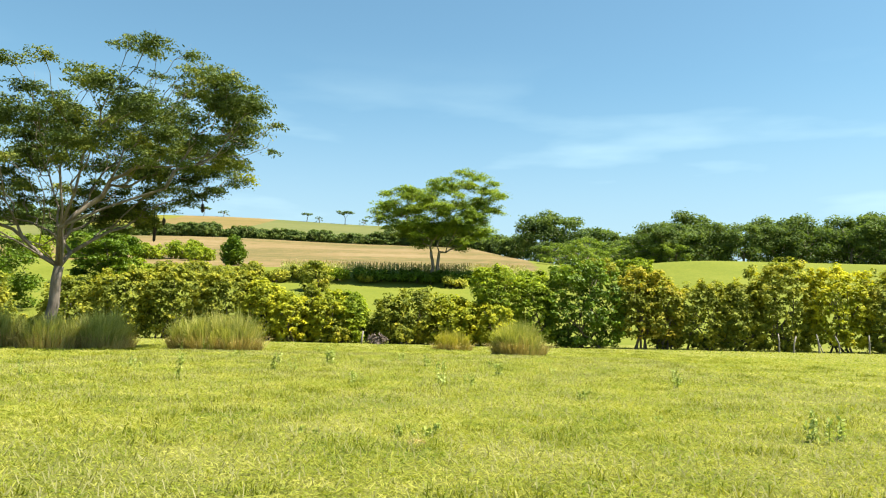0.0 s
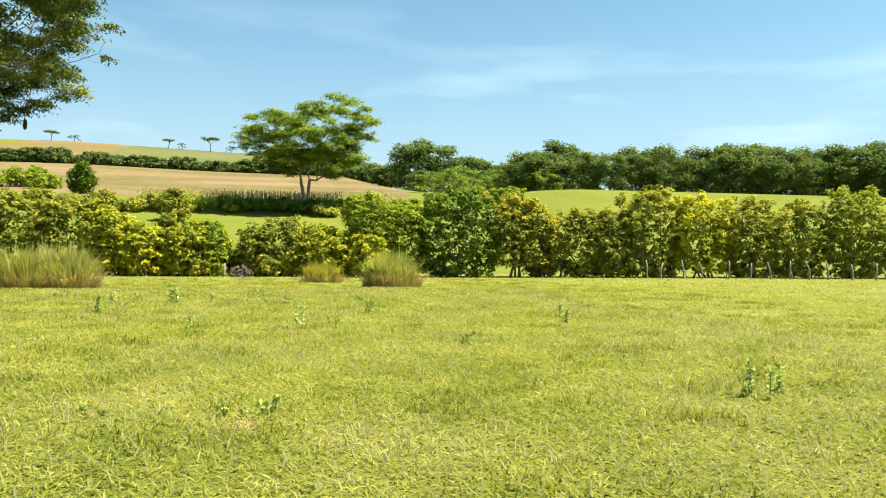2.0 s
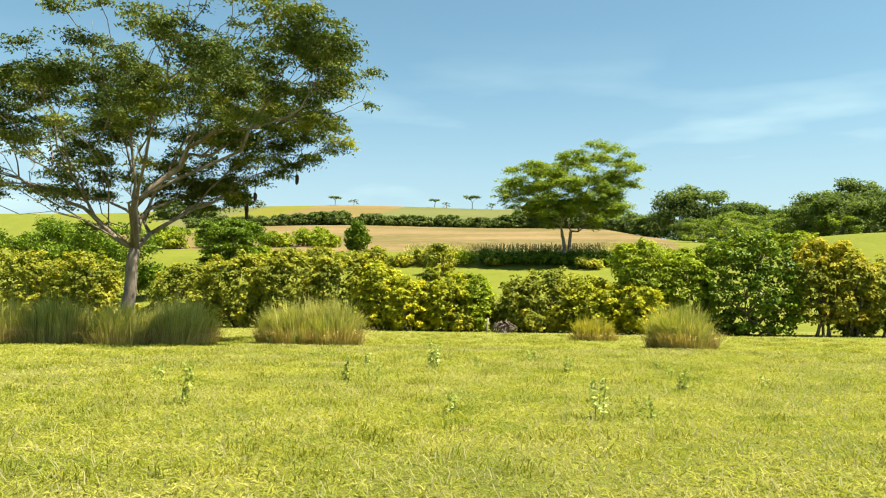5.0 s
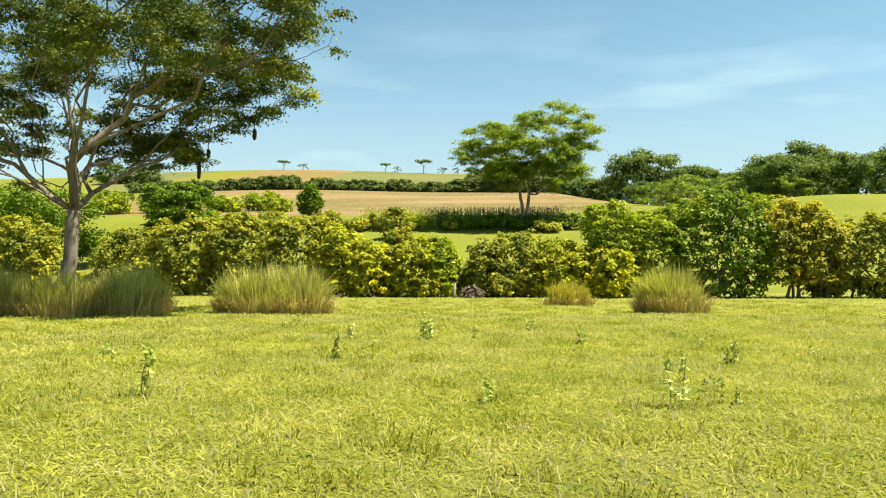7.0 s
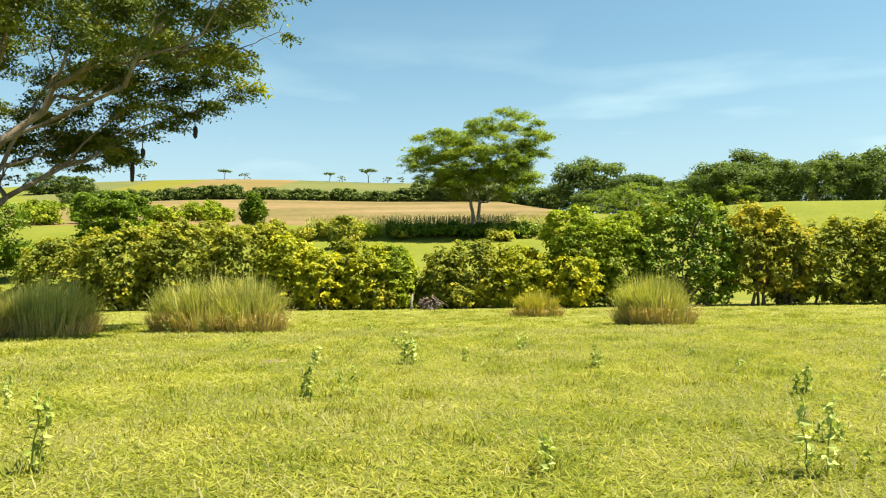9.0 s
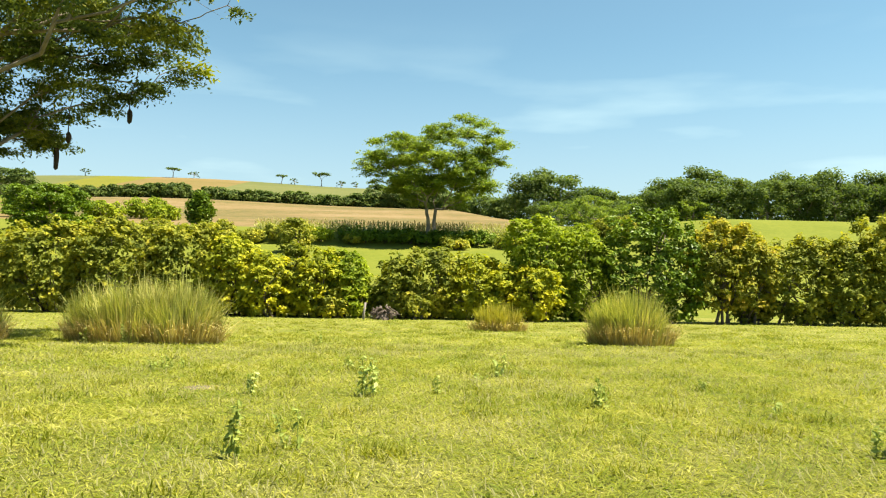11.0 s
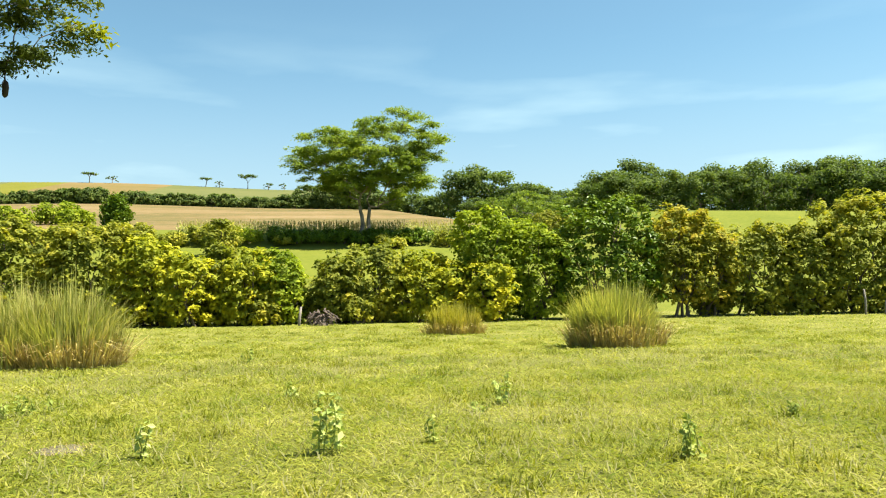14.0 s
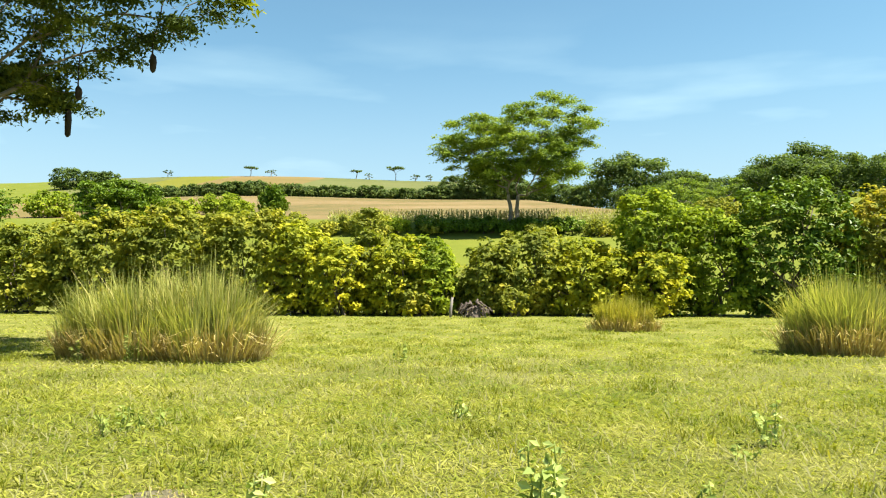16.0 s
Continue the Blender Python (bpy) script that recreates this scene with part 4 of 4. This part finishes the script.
def make_skyline():
    rng = np.random.default_rng(91)
    for x, h, half, lean in ((-48.4, 7.6, 4.2, 0), (-69.5, 5.0, 2.8, 1.0), (-62.5, 3.6, 2.2, 0), (-38.0, 4.2, 2.6, 0), (-126, 5.6, 3.4, 0.6), (-115, 4.0, 3.0, 0), (-171, 4.0, 3.0, 0), (-30, 3.6, 2.4, 0)):
        y = 418.0
        umbrella = lean or h > 7
        if umbrella:
            puffs = [(dx * half, rng.uniform(-1, 1), h * (0.82 + rng.uniform(-0.05, 0.08)), half * 0.36) for dx in (-0.8, -0.4, 0.0, 0.4, 0.8, 0.2)]
        else:
            puffs = crown_of(rng, h, half, 12, 0.2)
        t = make_tree("skyline_tree", (x, y, gz(x, y)), h * 0.4, puffs, M_BARK_FAR, M_WOODS, rng, 0.22, 60, 0.7, 0.5, 0.5, 0.6, 3, (lean * 0.4, 0), shell=0.2)
        tagged(t, "small flat-topped tree on the hill's skyline" if umbrella else "small round tree on the hill's skyline", "tree", "skyline trees")


make_woods()
make_bushes()
make_skyline()


# ---- weeds in the pasture ----
def make_weeds():
    rng = np.random.default_rng(101)
    # x, y, height, dark, stalks
    rows = (
        (-3.4, 20.7, 0.5, 1, 3), (-3.05, 21.1, 0.38, 1, 2), (-2.6, 24.4, 0.56, 0, 4), (-4.1, 24.5, 0.35, 0, 2), (-0.6, 26.7, 0.4, 0, 3), (-1.7, 24.6, 0.28, 1, 2),
        (0.3, 23.6, 0.4, 1, 4), (-6.13, 26.9, 0.26, 1, 3), (2.2, 25.3, 0.2, 1, 3), (2.2, 23.0, 0.28, 0, 2), (-4.8, 17.6, 0.62, 1, 2), (0.6, 17.4, 0.58, 0, 2),
        (2.1, 21.0, 0.38, 1, 3), (-1.2, 17.5, 0.32, 0, 2), (4.9, 10.7, 0.42, 0, 4), (5.8, 18.7, 0.4, 0, 2),
        (3.1, 15.5, 0.2, 1, 3), (1.2, 17.7, 0.2, 1, 3), (7.4, 11.5, 0.5, 0, 3), 
        (-4.3, 33.2, 0.4, 1, 3), (-7.2, 21.2, 0.36, 0, 2), (5.3, 10.9, 0.32, 0, 2),
        (-5.83, 26.95, 0.26, 1, 3), (-8.8, 33.0, 0.5, 1, 3), (-9.8, 33.1, 0.4, 1, 3), (-8.0, 33.0, 0.35, 1, 2), (3.6, 22.0, 0.25, 0, 2), (-3.04, 27.8, 0.24, 0, 4), (-0.94, 26.2, 0.14, 1, 3), (-6.64, 20.1, 0.3, 0, 2), (-8.1, 17.8, 0.45, 1, 2), (6.65, 21.4, 0.32, 0, 2),
        (0.18, 10.45, 0.16, 1, 4), (0.36, 10.55, 0.18, 1, 3), (-1.05, 10.6, 0.1, 1, 2), (3.6, 12.2, 0.12, 1, 3), (3.0, 15.0, 0.22, 1, 3), (4.7, 13.1, 0.14, 1, 3), (5.7, 18.4, 0.34, 1, 2), (1.25, 18.5, 0.2, 1, 3),
    )
    for x, y, h, dark, stalks in rows:
        w = make_weed(x, y, h, rng, M_WEED_DARK if dark else M_WEED, stalks, 0.05 + 0.025 * stalks, 0.085 if h > 0.54 and not dark else 0.07 if h > 0.3 else 0.06)
        tagged(w, "dark green broad-leaved weed in the grass" if dark else "pale green broad-leaved weed in the grass", "weed", "weeds in the pasture")


make_weeds()


def make_bare_patches():
    rng = np.random.default_rng(121)
    for x, y, r in ((-4.9, 25.0, 0.22), (0.24, 9.95, 0.09), (-0.9, 16.4, 0.13)):
        root = new("soil_heap")
        root.location = (x, y, gz(x, y))
        bm = bmesh.new()
        bmesh.ops.create_icosphere(bm, subdivisions=3, radius=r)
        for v in bm.verts:
            k = 1 + 0.25 * noise.noise(v.co * 7 / r * 0.4 + Vector((x, y, 0)))
            v.co = Vector((v.co.x * k, v.co.y * k, max(-0.02, v.co.z * 0.12 * k)))
        me = bpy.data.meshes.new("soil")
        bm.to_mesh(me)
        bm.free()
        part("soil", me, M_SOIL, root)
        n = 110
        a, q = rng.random(n) * 6.283, np.sqrt(rng.random(n)) * r * 1.2
        P = np.stack([np.cos(a) * q, np.sin(a) * q, np.full(n, 0.0)], 1)
        part("dry_straw", blade_mesh("dry_straw", P, rng, 0.02 + 0.045 * rng.random(n), 0.007, 0.6 + rng.random(n), 0.8), M_STRAW, root)
        tagged(root, "small heap of bare grey soil and dry straw", "soil heap", "soil heaps")


make_bare_patches()


# ---- pasture grass ----
def make_grass():
    rng = np.random.default_rng(111)

    def patchy(x, y):
        return 0.5 + 0.25 * np.sin(1.7 * x + 0.6 * y) * np.sin(1.1 * y - 0.5 * x + 1.3) + 0.25 * np.sin(0.55 * x - 0.8 * y + 0.4) * np.sin(0.37 * x + 0.31 * y)

    def strew(name, n, x0, x1, y0, y1, h0, h1, w0, w1, hole=(0, 0, 0, 0), fade=3.0):
        x, y = rng.uniform(x0, x1, n), rng.uniform(y0, y1, n)
        d = patchy(x, y)
        edge = np.minimum(np.minimum(x - x0, x1 - x), np.minimum(y - y0, y1 - y)) / fade
        keep = (rng.random(n) < 0.6 + 0.4 * d) & (rng.random(n) < np.clip(edge, 0, 1) + 0.02)
        inner = np.minimum(np.minimum(x - hole[0], hole[1] - x), np.minimum(y - hole[2], hole[3] - y)) / 5
        keep &= rng.random(n) > np.clip(inner, 0, 1)
        x, y, d = x[keep], y[keep], d[keep]
        P = np.stack([x, y, ground_z(x, y) - 0.01], 1)
        k = len(x)
        h = (h0 + (h1 - h0) * rng.random(k) ** 2) * (0.75 + 0.5 * d)
        ob = part(name, lying_mesh(name, P, rng, h, w0 + (w1 - w0) * rng.random(k)), M_GRASS)
        tagged(ob, "short sunlit yellow-green pasture grass", "grass", kind="stuff")
    # dry stalks lying in the sward
    n = 60000
    x, y = rng.uniform(-10, 9, n), rng.uniform(4, 34, n)
    keep = rng.random(n) < np.clip(1.3 - 1.3 * patchy(x, y), 0.1, 1)
    x, y = x[keep], y[keep]
    n = len(x)
    P = np.stack([x, y, ground_z(x, y) + 0.02], 1)
    ob = part("dry_stalks", blade_mesh("dry_stalks", P, rng, 0.05 + 0.07 * rng.random(n), 0.006 + 0.005 * rng.random(n), 0.8 + 1.0 * rng.random(n), 0.8), M_LITTER)
    tagged(ob, "pale dry grass stalks lying in the sward", "grass", kind="stuff")
    # taller, greener tufts standing about
    m = 1000
    cx, cy = rng.uniform(-14, 14, m), rng.uniform(5, 50, m)
    n = m * 60
    x, y = np.repeat(cx, 60) + rng.normal(0, 0.16, n), np.repeat(cy, 60) + rng.normal(0, 0.13, n)
    P = np.stack([x, y, ground_z(x, y) - 0.01], 1)
    ob = part("grass_tufts", blade_mesh("grass_tufts", P, rng, 0.06 + 0.11 * rng.random(n), 0.007 + 0.007 * rng.random(n), 0.4 + 1.0 * rng.random(n), 0.8), M_TUFT)
    tagged(ob, "scattered darker green grass tufts", "grass", kind="stuff")
    strew("near_grass", 860000, -9, 7.5, 3.5, 31, 0.05, 0.15, 0.006, 0.0125)
    strew("middle_grass", 240000, -20, 20, -2, 41, 0.09, 0.2, 0.014, 0.028, (-9, 7.5, 3.5, 31))
    strew("far_grass", 130000, -44, 50, -12, 60, 0.1, 0.22, 0.03, 0.055, (-20, 20, -2, 41))


make_grass()
